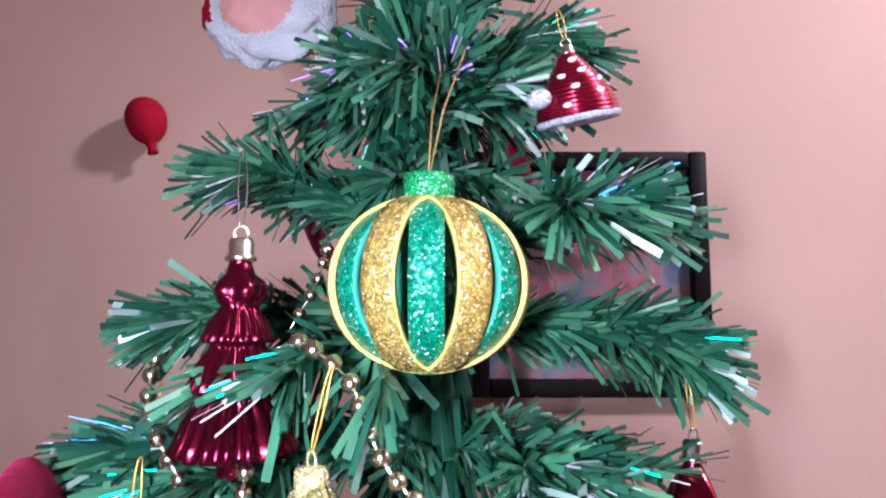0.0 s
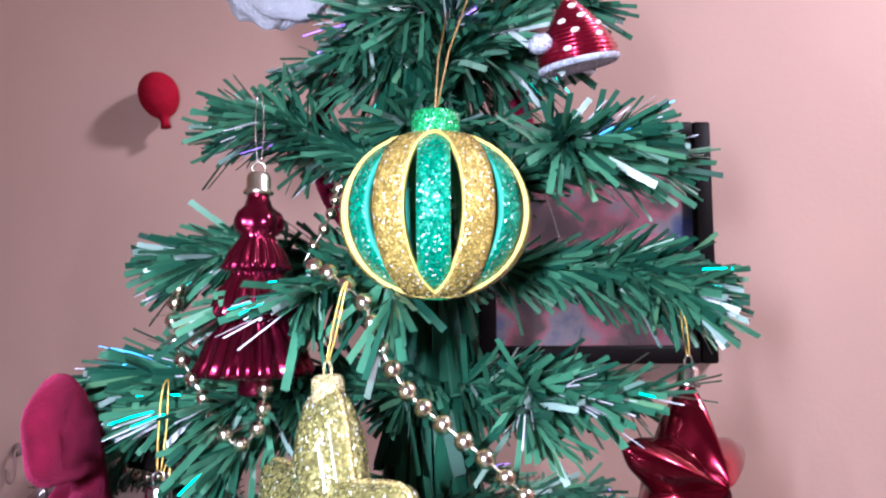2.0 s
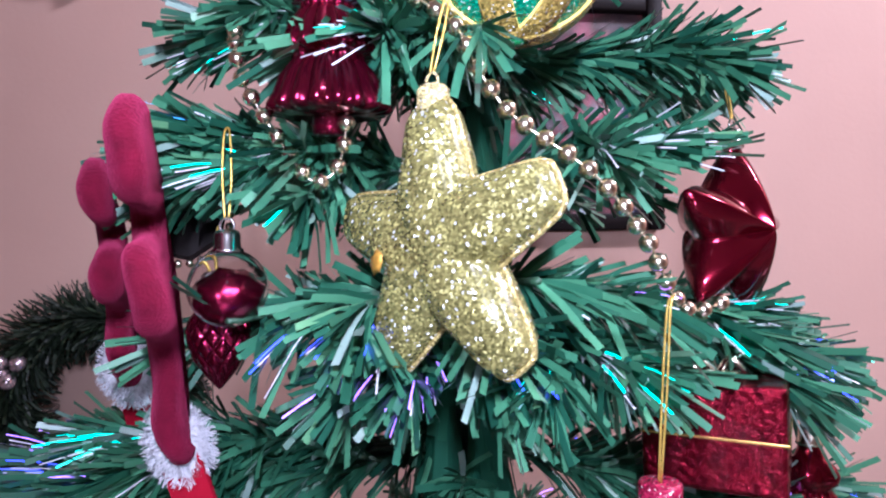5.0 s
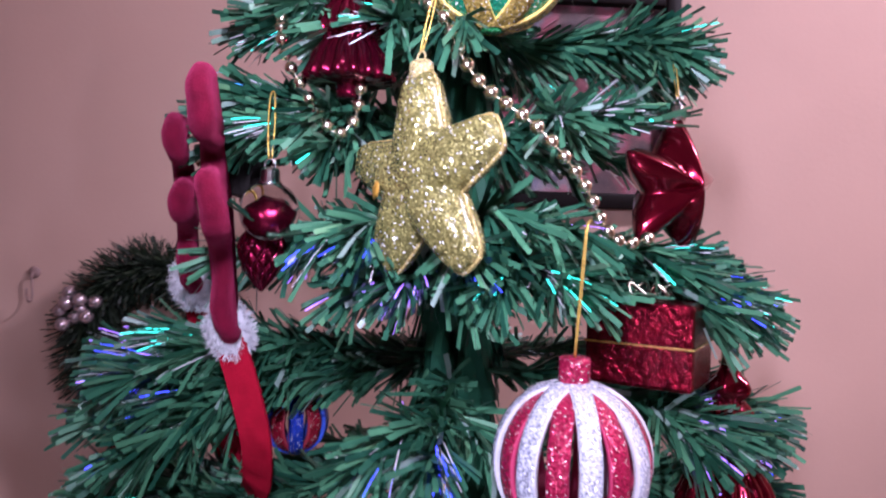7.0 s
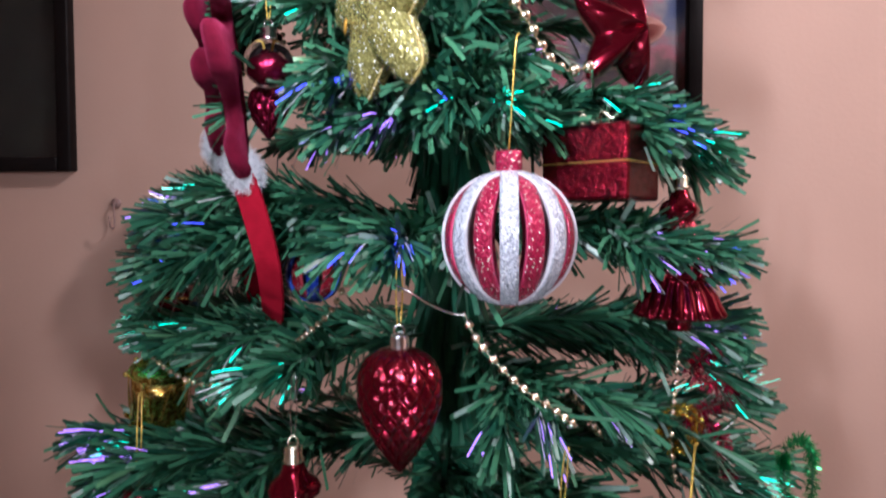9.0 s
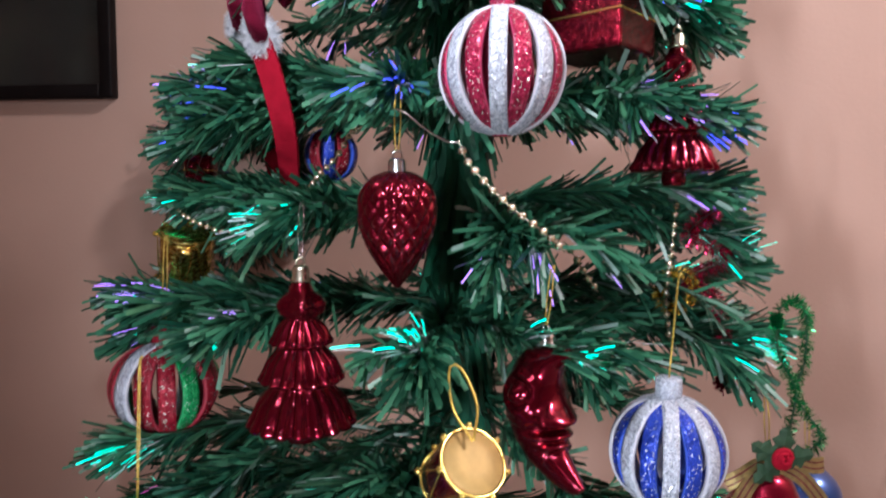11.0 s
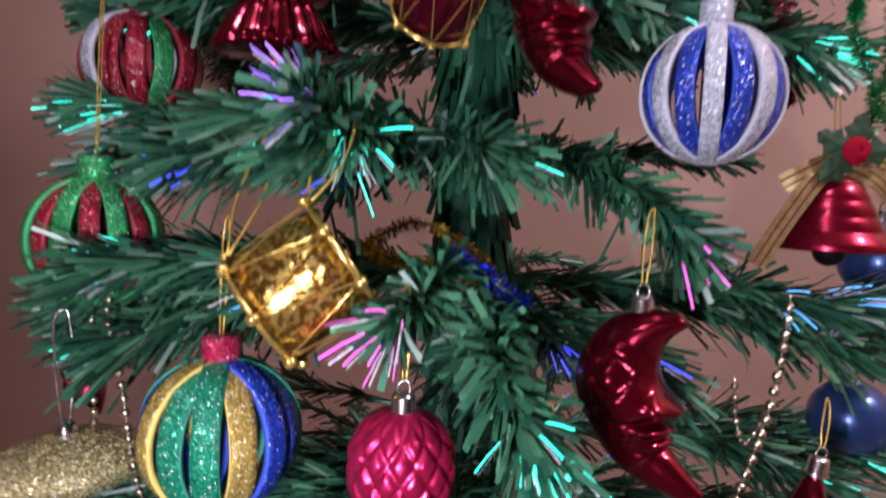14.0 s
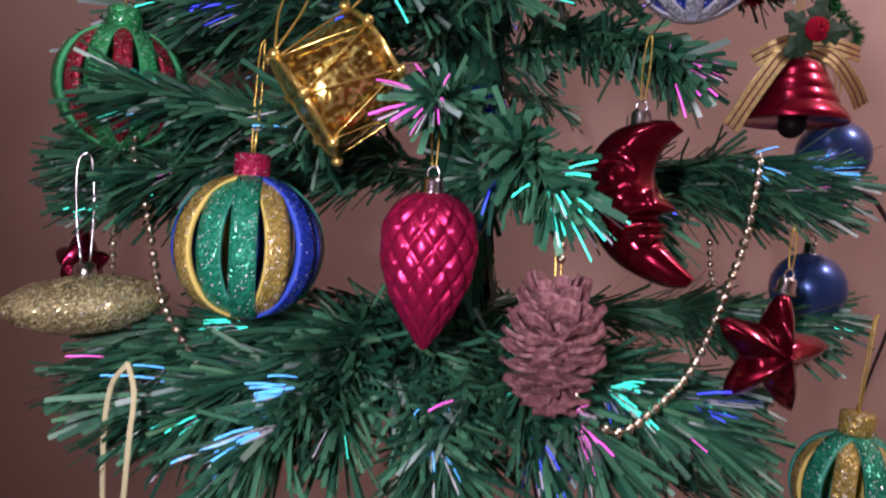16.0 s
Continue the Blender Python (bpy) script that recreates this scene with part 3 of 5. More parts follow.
glass_mat = material("picture_glass", (0.95, 0.97, 0.97), rough=0.03, vary=0.01, alpha_glass=1.0)
glass_mat.node_tree.nodes["Principled BSDF"].inputs["IOR"].default_value = 1.18
wall_picture(0.035, 0.331, 1.356, 1.661, "dark framed picture hanging on the salmon wall", print_mat(
    "colour_print", [(0.32, (0.012, 0.01, 0.015)), (0.45, (0.06, 0.03, 0.03)), (0.52, (0.20, 0.05, 0.07)), (0.58, (0.12, 0.10, 0.11)), (0.7, (0.02, 0.03, 0.09))], 14))
wall_picture(-0.92, -0.605, 1.300, 1.60, "large dark framed picture hanging on the salmon wall", print_mat(
    "dark_print", [(0.35, (0.002, 0.002, 0.002)), (0.55, (0.006, 0.007, 0.006)), (0.7, (0.016, 0.016, 0.011))], 9))

# red balloon-shaped ornament on the wall
bal = thing("wall_balloon", (-0.372, 0.824, 1.698), "small red felt balloon pinned to the wall", "balloon", ry=-14)
bm = bmesh.new()
prof = [(0.002, -0.042), (0.0065, -0.043), (0.005, -0.036), (0.006, -0.031)] + [(0.0265 * math.sin(a) * (0.86 + 0.14 * (1 - math.cos(a)) / 2 * 1.0), -0.0305 * math.cos(a)) for a in np.linspace(0.35, math.pi - 0.05, 18)]
lathe(bm, prof, 28)
part("body", bm, red_felt, bal)
bm = bmesh.new()
tube(bm, [Vector((0, 0.015, 0)), Vector((0, 0.0255, 0))], 0.0012, 6)
part("pin", bm, silver, bal)

# ---- hanging ornaments ----


def loop_thread(th, top, height, spread=0.0018, mat=None, lean=0.0, r=0.00045, vee=0.0):
    """A thread that goes up from the ornament to the branch and back."""
    bm = bmesh.new()
    t = Vector((0, 0, top))
    hgt = Vector((lean, 0.004, top + height))
    if vee:
        # the two strands part towards the branch
        for sgn in (-1, 1):
            tube(bm, [t + Vector((sgn * 0.0006, 0, 0)), t.lerp(hgt, 0.5) + Vector((sgn * vee * 0.48, 0.002, 0)), hgt + Vector((sgn * vee, 0.008, 0))], r, 5)
        return part("thread", bm, mat or gold_wire, th, "parted hanging thread")
    tube(bm, spline([t + Vector((-0.0008, 0, 0)), t.lerp(hgt, 0.5) + Vector((-spread, 0, 0)), hgt + Vector((-spread * 0.7, 0, 0)), hgt + Vector((0, 0.002, 0.004)),
                     hgt + Vector((spread * 0.7, 0, 0)), t.lerp(hgt, 0.5) + Vector((spread, 0, 0)), t + Vector((0.0008, 0, 0))], 6), r, 5)
    part("thread", bm, mat or gold_wire, th, "looped hanging thread")


def metal_cap(th, z, r=0.0053, h=0.0085, mat=None):
    """Crown-edged metal cap with a wire eye."""
    bm = bmesh.new()
    lathe(bm, [(r * 1.12, z - 0.0015), (r * 1.15, z), (r, z + 0.001), (r * 0.98, z + h * 0.75), (r * 0.8, z + h * 0.95), (r * 0.3, z + h)], 20,
          lambda a, i: 1 + (0.07 * math.cos(10 * a) if i < 2 else 0))
    cap = part("cap", bm, mat or gold_metal, th, "pale gold metal cap")
    bm = bmesh.new()
    tube(bm, [Vector((0.0028 * math.cos(a), 0, z + h + 0.0014 + 0.0032 * math.sin(a))) for a in np.linspace(-0.9, math.pi + 0.9, 15)], 0.0006, 6)
    part("eye", bm, mat or gold_metal, cap)
    return z + h + 0.0042


def foam(name, colour):
    return material("foam_" + name, colour, rough=0.7, vary=0.06, scale=60, bump=0.15, bump_scale=700)


def strip_ball(at, rx, rz_, pattern, cap, label, turn=0.0, wide=0.66, thread=0.07, cap_r=0.011, cap_h=0.012, mat=None, lean=0.0, tip=(0, 0), mouth=6.0, vee=0.0):
    """A hollow ball of bent glitter foam strips from pole to pole."""
    th = thing("strip_bauble", at, label, "bauble", "baubles of foam strips", rz=turn, rx=tip[0], ry=tip[1])
    n = len(pattern)
    meshes = {}
    for k, (glit, fo) in enumerate(pattern):
        key = (glit.name, k % 2)
        if key not in meshes:
            bm = bmesh.new()
            half = wide * math.pi * rx / n
            rows_ = []
            shift = 0.0011 * (k % 2)
            for i in range(25):
                a = radians(mouth) + (math.pi - radians(2 * mouth)) * i / 24
                row = []
                for out in (1, 0):
                    r_ = 1.0 - (0 if out else 0.003 / rx)
                    rad = (rx - shift) * r_ * math.sin(a) ** 0.93
                    zz = (rz_ - shift) * r_ * math.cos(a)
                    w = min(half, max(0.0035, rad * 0.9))
                    for u in (-1, -0.5, 0, 0.5, 1):
                        ww = w * u
                        # bow across the strip follows the ball a little
                        row.append(bm.verts.new((math.sqrt(max(rad * rad - 0.5 * ww * ww, 1e-8)) if rad > w else rad * (1 - 0.2 * u * u), ww, zz)))
                rows_.append(row)
            for p, q in zip(rows_, rows_[1:]):
                for j in range(4):
                    bm.faces.new((p[j], q[j], q[j + 1], p[j + 1])).material_index = 0
                    bm.faces.new((p[5 + j], p[6 + j], q[6 + j], q[5 + j])).material_index = 1
                bm.faces.new((p[0], p[5], q[5], q[0])).material_index = 1
                bm.faces.new((p[4], q[4], q[9], p[9])).material_index = 1
            bmesh.ops.recalc_face_normals(bm, faces=bm.faces)
            me = mesh_of(bm, "strip", [glit, fo], True)
            meshes[key] = me
        s = new("strip", meshes[key])
        s.matrix_world = pose(0, 0, 0, 0, 0, 360 * k / n)
        s.parent = th
    for z, h, nm in ((rz_ * 0.965, cap_h, "cap"), (-rz_ * 1.005, 0.002, "bottom_disc")):
        bm = bmesh.new()
        rr = cap_r if nm == "cap" else 0.006
        lathe(bm, [(rr * 0.94, z), (rr, z + 0.0008), (rr, z + h - 0.001), (rr * 0.93, z + h)], 28)
        part(nm, bm, cap, th, "glittered foam cap" if nm == "cap" else "")
    loop_thread(th, rz_ * 0.965 + cap_h, thread, mat=mat, lean=lean, vee=vee)
    return th


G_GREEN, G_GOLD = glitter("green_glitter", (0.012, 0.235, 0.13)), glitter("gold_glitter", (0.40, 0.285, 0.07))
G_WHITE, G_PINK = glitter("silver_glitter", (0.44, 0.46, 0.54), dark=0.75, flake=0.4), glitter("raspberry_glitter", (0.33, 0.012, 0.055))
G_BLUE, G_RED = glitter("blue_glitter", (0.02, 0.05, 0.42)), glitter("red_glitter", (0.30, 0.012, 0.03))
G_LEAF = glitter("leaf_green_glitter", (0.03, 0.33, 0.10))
F_TEAL, F_YELLOW = foam("teal", (0.03, 0.27, 0.19)), foam("yellow", (0.72, 0.55, 0.13))
F_WHITE, F_PINK = foam("white", (0.50, 0.49, 0.54)), foam("raspberry", (0.42, 0.03, 0.10))
F_BLUE, F_RED, F_LEAF = foam("blue", (0.03, 0.08, 0.5)), foam("red", (0.30, 0.02, 0.04)), foam("leaf", (0.04, 0.38, 0.13))
GR, GO, WH, PK, BL, RD, LF = (G_GREEN, F_TEAL), (G_GOLD, F_YELLOW), (G_WHITE, F_WHITE), (G_PINK, F_PINK), (G_BLUE, F_BLUE), (G_RED, F_RED), (G_LEAF, F_LEAF)

strip_ball((-0.006, 0.283, 1.465), 0.0422, 0.0370, [GO, GR] * 7, G_LEAF, "green and gold glitter foam strip bauble with a green cap", turn=-64.3, wide=0.70, cap_h=0.0105, mat=brown_thread, thread=0.055, mouth=9, vee=0.012)
strip_ball((0.029, 0.218, 1.210), 0.0375, 0.0375, [WH, PK] * 8, G_PINK, "white and raspberry glitter foam strip bauble", turn=-92, thread=0.06, cap_r=0.0075)
strip_ball((0.132, 0.232, 0.981), 0.0350, 0.0350, [WH, BL] * 8, G_WHITE, "white and blue glitter foam strip bauble", turn=-98, thread=0.06, cap_r=0.008)
strip_ball((-0.205, 0.214, 0.891), 0.0385, 0.0375, [LF, RD] * 8, G_LEAF, "green and red glitter foam strip bauble", turn=-80, thread=0.09, cap_r=0.010, mouth=9)
strip_ball((-0.100, 0.170, 0.803), 0.0400, 0.0385, [GO, GR, GR, GO, BL, BL, GR, GO, GR, BL, GO, BL, GR, BL], G_PINK, "green gold and blue glitter foam strip bauble with a raspberry cap", turn=-122, wide=0.70, thread=0.055, cap_r=0.0095)
strip_ball((-0.212, 0.265, 1.001), 0.038, 0.0335, [WH, RD, RD, LF, RD, RD, LF, RD, WH, RD, RD, LF, RD, RD], G_RED, "red green and silver glitter foam strip bauble", turn=-111, thread=0.06, cap_r=0.009)
strip_ball((0.234, 0.217, 0.691), 0.031, 0.031, [GR, GO] * 6, G_GOLD, "small gold and green glitter foam strip bauble", turn=-92, thread=0.05, cap_r=0.009)
strip_ball((-0.128, 0.405, 1.176), 0.024, 0.024, [BL, RD] * 5, G_BLUE, "small blue and red glitter foam strip bauble deep in the tree", turn=-80, thread=0.03, cap_r=0.006)


def ruffle_tree(at, size, label, turn=0.0, lean=0.0, mat=None, slim=1.0):
    """Moulded fir-tree ornament of stacked pleated skirts."""
    th = thing("tree_ornament", at, label, "ornament", "moulded tree ornaments", rz=turn, ry=lean)
    prof, pleat = [(0.004, 0.0), (0.0085, 0.0006), (0.009, 0.003), (0.009, 0.009)], [0, 0, 0, 0]
    for z0, z1, r0, r1 in ((0.009, 0.036, 0.030, 0.0175), (0.036, 0.058, 0.0235, 0.0135), (0.058, 0.074, 0.0175, 0.010)):
        for f, rr, pl in ((0.0, r0 * 0.78, 0.03), (0.04, r0 * 0.97, 0.08), (0.12, r0, 0.105), (0.3, r0 * 0.90, 0.11), (0.6, (r0 + r1) / 2, 0.11), (0.9, r1, 0.08)):
            prof.append((rr, z0 + (z1 - z0) * f))
            pleat.append(pl)
    for rr, z in ((0.0095, 0.0745), (0.0125, 0.0775), (0.0135, 0.082), (0.0115, 0.086), (0.0078, 0.089), (0.0062, 0.093), (0.005, 0.0965)):
        prof.append((rr, z))
        pleat.append(-0.09 if 0.076 < z < 0.087 else 0.0)
    prof = [(r * size * slim, z * size) for r, z in prof]
    bm = bmesh.new()
    lathe(bm, prof, 96, lambda a, i: 1 + (pleat[i] * abs(math.cos(9 * a)) ** 0.7 * 2.0 - pleat[i] * 1.0 if pleat[i] >= 0 else 0.11 * math.cos(5 * a)))
    part("body", bm, mat or ruby, th)
    top = metal_cap(th, 0.0965 * size)
    loop_thread(th, top, 0.03, mat=silver, r=0.0003)
    return th


ruffle_tree((-0.084, 0.279, 1.387), 0.92, "dark red glossy moulded fir tree ornament with pleated skirts", turn=20, lean=0, slim=0.86)
ruffle_tree((-0.092, 0.209, 0.986), 1.04, "ruby red glossy moulded fir tree ornament with pleated skirts", turn=5, mat=ruby_bright)
ruffle_tree((0.147, 0.302, 1.145), 1.0, "red glossy moulded fir tree ornament on an outer branch", turn=12, mat=ruby_bright, slim=0.93)


def edge(R, inner, d):
    """Radius of a straight-sided star at d, 0 at a tip and 1 between two."""
    th_ = radians(36) * d
    ri = R * inner
    return R * ri * math.sin(radians(36)) / (ri * math.sin(radians(36) - th_) + R * math.sin(th_))


def blunt(R, inner, d):
    """The same with arms that end in a short square edge, corners rounded."""
    th_, ri, wide = radians(36) * d, R * inner, 0.17 * R
    ax, ay = ri * math.cos(radians(36)), ri * math.sin(radians(36))
    bx, by = R - ax, wide - ay
    flank = (ax * by - ay * bx) / (math.cos(th_) * by - math.sin(th_) * bx)
    end = R / math.cos(th_)
    return (flank ** -14 + end ** -14) ** (-1 / 14)


def star_mesh(R, inner, depth, soft, ridge):
    """A puffed five-armed star in the xz plane."""
    bm = bmesh.new()
    n, rings = 100, 16
    fronts = []
    for side in (-1, 1):
        grid = []
        for i in range(rings):
            t = math.sin(i / (rings - 1) * math.pi / 2) if not ridge else i / (rings - 1)
            row = []
            for k in range(n):
                a = 2 * math.pi * k / n
                ph = (a / (2 * math.pi / 5)) % 1.0
                d = min(ph, 1 - ph) * 2
                rr = edge(R, inner, d)
                if soft:
                    rr = blunt(R, inner, d) if soft is True else 0.55 * edge(R * 1.06, inner / 1.06, d) + 0.45 * blunt(R, inner, d)
                if ridge:
                    # a rounded crest runs down each arm and a hollow between two
                    h = depth * (1 - t ** 1.35) ** 0.85 * (1 - 0.22 * d ** 0.9 * math.sin(math.pi * min(1.0, 0.15 + t)) ** 2)
                else:
                    h = depth * max(0.0, 1 - t ** 4.2) ** 0.5 * (0.80 + 0.20 * (1 - t)) * (1 + 0.10 * noise.noise(Vector((rr * t * math.sin(a), 0.3, rr * t * math.cos(a))) * 70))
                if soft is True:
                    h -= 0.0017 * math.exp(-((t - 0.86) / 0.035) ** 2) + 0.0011 * math.exp(-((t - 0.70) / 0.03) ** 2)
                row.append((rr * t * math.sin(a), side * (max(h, 0.0) + 0.0004), rr * t * math.cos(a)))
            grid.append(row)
        vs = [[bm.verts.new(p) for p in row] for row in grid[1:]]
        c = bm.verts.new((0, side * depth, 0))
        for k in range(n):
            bm.faces.new((c, vs[0][k], vs[0][(k + 1) % n]))
        for p, q in zip(vs, vs[1:]):
            for k in range(n):
                bm.faces.new((p[k], q[k], q[(k + 1) % n], p[(k + 1) % n]))
        fronts.append(vs[-1])
    for k in range(n):
        bm.faces.new((fronts[0][k], fronts[0][(k + 1) % n], fronts[1][(k + 1) % n], fronts[1][k]))
    bmesh.ops.recalc_face_normals(bm, faces=bm.faces)
    return bm


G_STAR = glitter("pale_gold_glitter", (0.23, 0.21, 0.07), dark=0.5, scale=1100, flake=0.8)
G_STAR.node_tree.nodes["Principled BSDF"].inputs["Coat Weight"].default_value = 0.5
G_STAR.node_tree.nodes["Principled BSDF"].inputs["Coat Roughness"].default_value = 0.2
gs = thing("star_ornament", (-0.043, 0.238, 1.341), "puffy pale gold glitter star with a worn orange spot", "ornament", rz=-50, ry=-4)
part("body", star_mesh(0.0530, 0.51, 0.0145, True, False), G_STAR, gs)
bm = bmesh.new()
pts = []
for k in range(101):
    a = 2 * math.pi * k / 100
    ph = (a / (2 * math.pi / 5)) % 1.0
    rr = blunt(0.0535, 0.51, min(ph, 1 - ph) * 2)
    pts.append(Vector((rr * math.sin(a), 0, rr * math.cos(a))))
tube(bm, pts, 0.0011, 6)
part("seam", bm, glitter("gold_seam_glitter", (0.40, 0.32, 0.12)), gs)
bm = bmesh.new()
lathe(bm, [(0.0002, -0.0006), (0.004, 0.0), (0.0052, 0.0005), (0.003, 0.0013), (0.0002, 0.0015)], 14, lambda a, i: 1 + 0.25 * math.sin(2 * a + 1) + 0.12 * math.sin(5 * a))
spot = part("worn_spot", bm, material("worn_orange_paint", (0.52, 0.27, 0.04), rough=0.45, vary=0.3, scale=500, metal=0.3), gs, "worn orange patch")
spot.matrix_parent_inverse = Matrix.Identity(4)
spot.matrix_basis = pose(-0.020, -0.0142, -0.004, 90, 0, -22)
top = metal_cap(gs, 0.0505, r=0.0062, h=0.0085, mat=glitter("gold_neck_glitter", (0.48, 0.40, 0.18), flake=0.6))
loop_thread(gs, top, 0.026, lean=0.006)


def red_star(at, R, label, turn, mat, roll=0.0):
    th = thing("star_ornament", at, label, "ornament", "glossy red stars", rz=turn, ry=roll)
    part("body", star_mesh(R, 0.50, R * 0.52, "arms", True), mat, th)
    loop_thread(th, metal_cap(th, R * 0.97, r=0.005, mat=silver), 0.02)
    return th


red_star((0.108, 0.307, 1.346), 0.044, "glossy ruby red ridged star ornament", 34, ruby_bright, 6)
red_star((0.187, 0.222, 0.761), 0.036, "glossy ruby red ridged star ornament low in the tree", 16, ruby_bright, 10)
red_star((-0.320, 0.345, 0.765), 0.034, "dark red star ornament deep behind a branch", -20, ruby, 0)

# bell-shaped hat with white dots
hat = thing("bell_ornament", (0.065, 0.314, 1.544), "red ribbed bell ornament with white dots and rim", "ornament", ry=-11, rx=10)
hat.scale = (0.80, 0.80, 0.64)
bm = bmesh.new()
prof = []
for i in range(45):
    f = i / 44
    r = 0.0245 - 0.0025 * f - 0.018 * max(0, (f - 0.12) / 0.88) ** 1.4
    prof.append((r + 0.0006 * math.cos(2 * math.pi * f * 14), 0.004 + 0.047 * f))
lathe(bm, [(0.018, 0.0035)] + prof + [(0.001, 0.0525)], 40, lambda a, i: 1 + 0.012 * math.cos(26 * a))
part("body", bm, material("crimson_ribbed_lacquer", (0.30, 0.006, 0.03), rough=0.24, metal=0.8, vary=0.15, coat=0.3, scale=40), hat)
bm = bmesh.new()
lathe(bm, [(0.017, 0.0), (0.024, -0.001), (0.0256, 0.0015), (0.0252, 0.0035), (0.022, 0.0042)], 40)
part("rim", bm, G_WHITE, hat, "white glitter rim")
for a, f in ((-125, 0.62), (-100, 0.42), (-78, 0.66), (-62, 0.30), (-150, 0.25), (-90, 0.86), (-45, 0.5), (-115, 0.15)):
    r = 0.0245 - 0.0025 * f - 0.018 * max(0, (f - 0.12) / 0.88) ** 1.4
    bm = bmesh.new()
    bmesh.ops.create_uvsphere(bm, u_segments=12, v_segments=6, radius=1, matrix=Matrix.Diagonal((0.0028, 0.0011, 0.002, 1)))
    d = part("dot", bm, plain_white, hat)
    d.matrix_basis = pose((r + 0.0005) * math.cos(radians(a)), (r + 0.0005) * math.sin(radians(a)), 0.004 + 0.047 * f, 0, 0, a + 90)
bm = bmesh.new()
bmesh.ops.create_icosphere(bm, subdivisions=3, radius=0.0075)
for v in bm.verts:
    v.co *= 1 + 0.12 * noise.noise(v.co * 700)
pom = part("pompom", bm, G_WHITE, hat, "silver glitter pompom")
pom.matrix_basis = pose(-0.0235, -0.012, 0.020)
loop_thread(hat, metal_cap(hat, 0.0515, r=0.004, h=0.006), 0.02)

# spring headband with plush heads, pushed over the tree's top
hb = thing("spring_headband", (-0.019, 0.455, 1.540), "red headband with two white plush heads on springs", "headband")
bm = bmesh.new()
tube(bm, [Vector((0.074 * math.cos(a), 0, 0.078 * math.sin(a))) for a in np.linspace(-0.9, math.pi + 0.9, 40)], 0.0065, 8)
part("band", bm, velvet, hb, "red velvet hoop")
for (x, y, z), (sx, sz) in (((-0.094, -0.035, 0.110), (-0.052, 0.060)), ((0.086, -0.01, 0.072), (0.052, 0.058))):
    bm = bmesh.new()
    a0, a1 = Vector((sx, 0, sz)), Vector((x * 0.82, y * 0.8, z - 0.022))
    ax = (a1 - a0).normalized()
    e1 = ax.orthogonal().normalized()
    e2 = ax.cross(e1)
    tube(bm, [a0.lerp(a1, i / 90) + 0.0026 * (math.cos(i * 0.9) * e1 + math.sin(i * 0.9) * e2) for i in range(91)], 0.0006, 5)
    part("spring", bm, silver, hb)
    bm = bmesh.new()
    bmesh.ops.create_icosphere(bm, subdivisions=5, radius=1)
    for v in bm.verts:
        n_ = v.co.normalized()
        low = max(0.0, -n_.z)
        k = 1 + 0.16 * noise.noise(n_ * 2.6 + Vector((x * 50, 0, 0))) * (0.4 + low) + 0.03 * noise.noise(n_ * 14)
        v.co = Vector((n_.x * 0.044 * k, n_.y * 0.025 * k, n_.z * 0.036 * k))
    for f in bm.faces:
        c = f.calc_center_median()
        if c.y < 0 and (c.x / 0.024) ** 2 + ((c.z + 0.004) / 0.019) ** 2 < 1:
            f.material_index = 1
        if c.x < -0.032 and c.z > -0.012 or c.z > 0.022:
            f.material_index = 2
    head = part("plush_head", bm, [white_fur, material("pale_pink_felt", (0.62, 0.30, 0.27), rough=0.85, vary=0.05, scale=60, bump=0.3, bump_scale=900), red_felt], hb, "plain white plush head")
    head.matrix_basis = pose(x, y, z, 0, 0, -8)

# antler headband on the tree's flank
ah = thing("antler_headband", (-0.152, 0.302, 1.256), "red headband with maroon velvet antlers and white fur trim", "headband")


def padded(bm, outline, thick, m, rise):
    """A padded flat shape with rounded rims, from a closed outline in the uz plane."""
    n = len(outline)
    p = [Vector((u * 0.80, 0, z * rise if z > 0.03 else z)) for u, z in outline]
    pts = []
    for i in range(n):
        a, b, c, d = p[i - 1], p[i], p[(i + 1) % n], p[(i + 2) % n]
        for k in range(3):
            t = k / 3
            pts.append(0.5 * (2 * b + (c - a) * t + (2 * a - 5 * b + 4 * c - d) * t * t + (3 * b - a - 3 * c + d) * t ** 3))
    b2 = bmesh.new()
    front = b2.faces.new([b2.verts.new(q + Vector((0, -thick / 5, 0))) for q in pts])
    back = b2.faces.new([b2.verts.new(q + Vector((0, thick / 5, 0))) for q in pts[::-1]])
    rim = len(pts)
    for i in range(rim):
        j = (i + 1) % rim
        b2.faces.new((front.verts[j], front.verts[i], back.verts[rim - 1 - i], back.verts[rim - 1 - j]))
    bmesh.ops.recalc_face_normals(b2, faces=b2.faces)
    for face in (front, back):
        for inset, swell in ((0.0012, 0.0018), (0.0022, 0.0016), (0.0028, 0.0010)):
            bmesh.ops.inset_region(b2, faces=[face], thickness=inset, depth=swell)
    for v in b2.verts:
        tall = v.co.z
        v.co.y += 0.004 * noise.noise(v.co * 40)
        v.co = m @ v.co
        v.co.x -= 0.085 * tall
    me = bpy.data.meshes.new("limb")
    b2.to_mesh(me)
    b2.free()
    bm.from_mesh(me)
    bpy.data.meshes.remove(me)


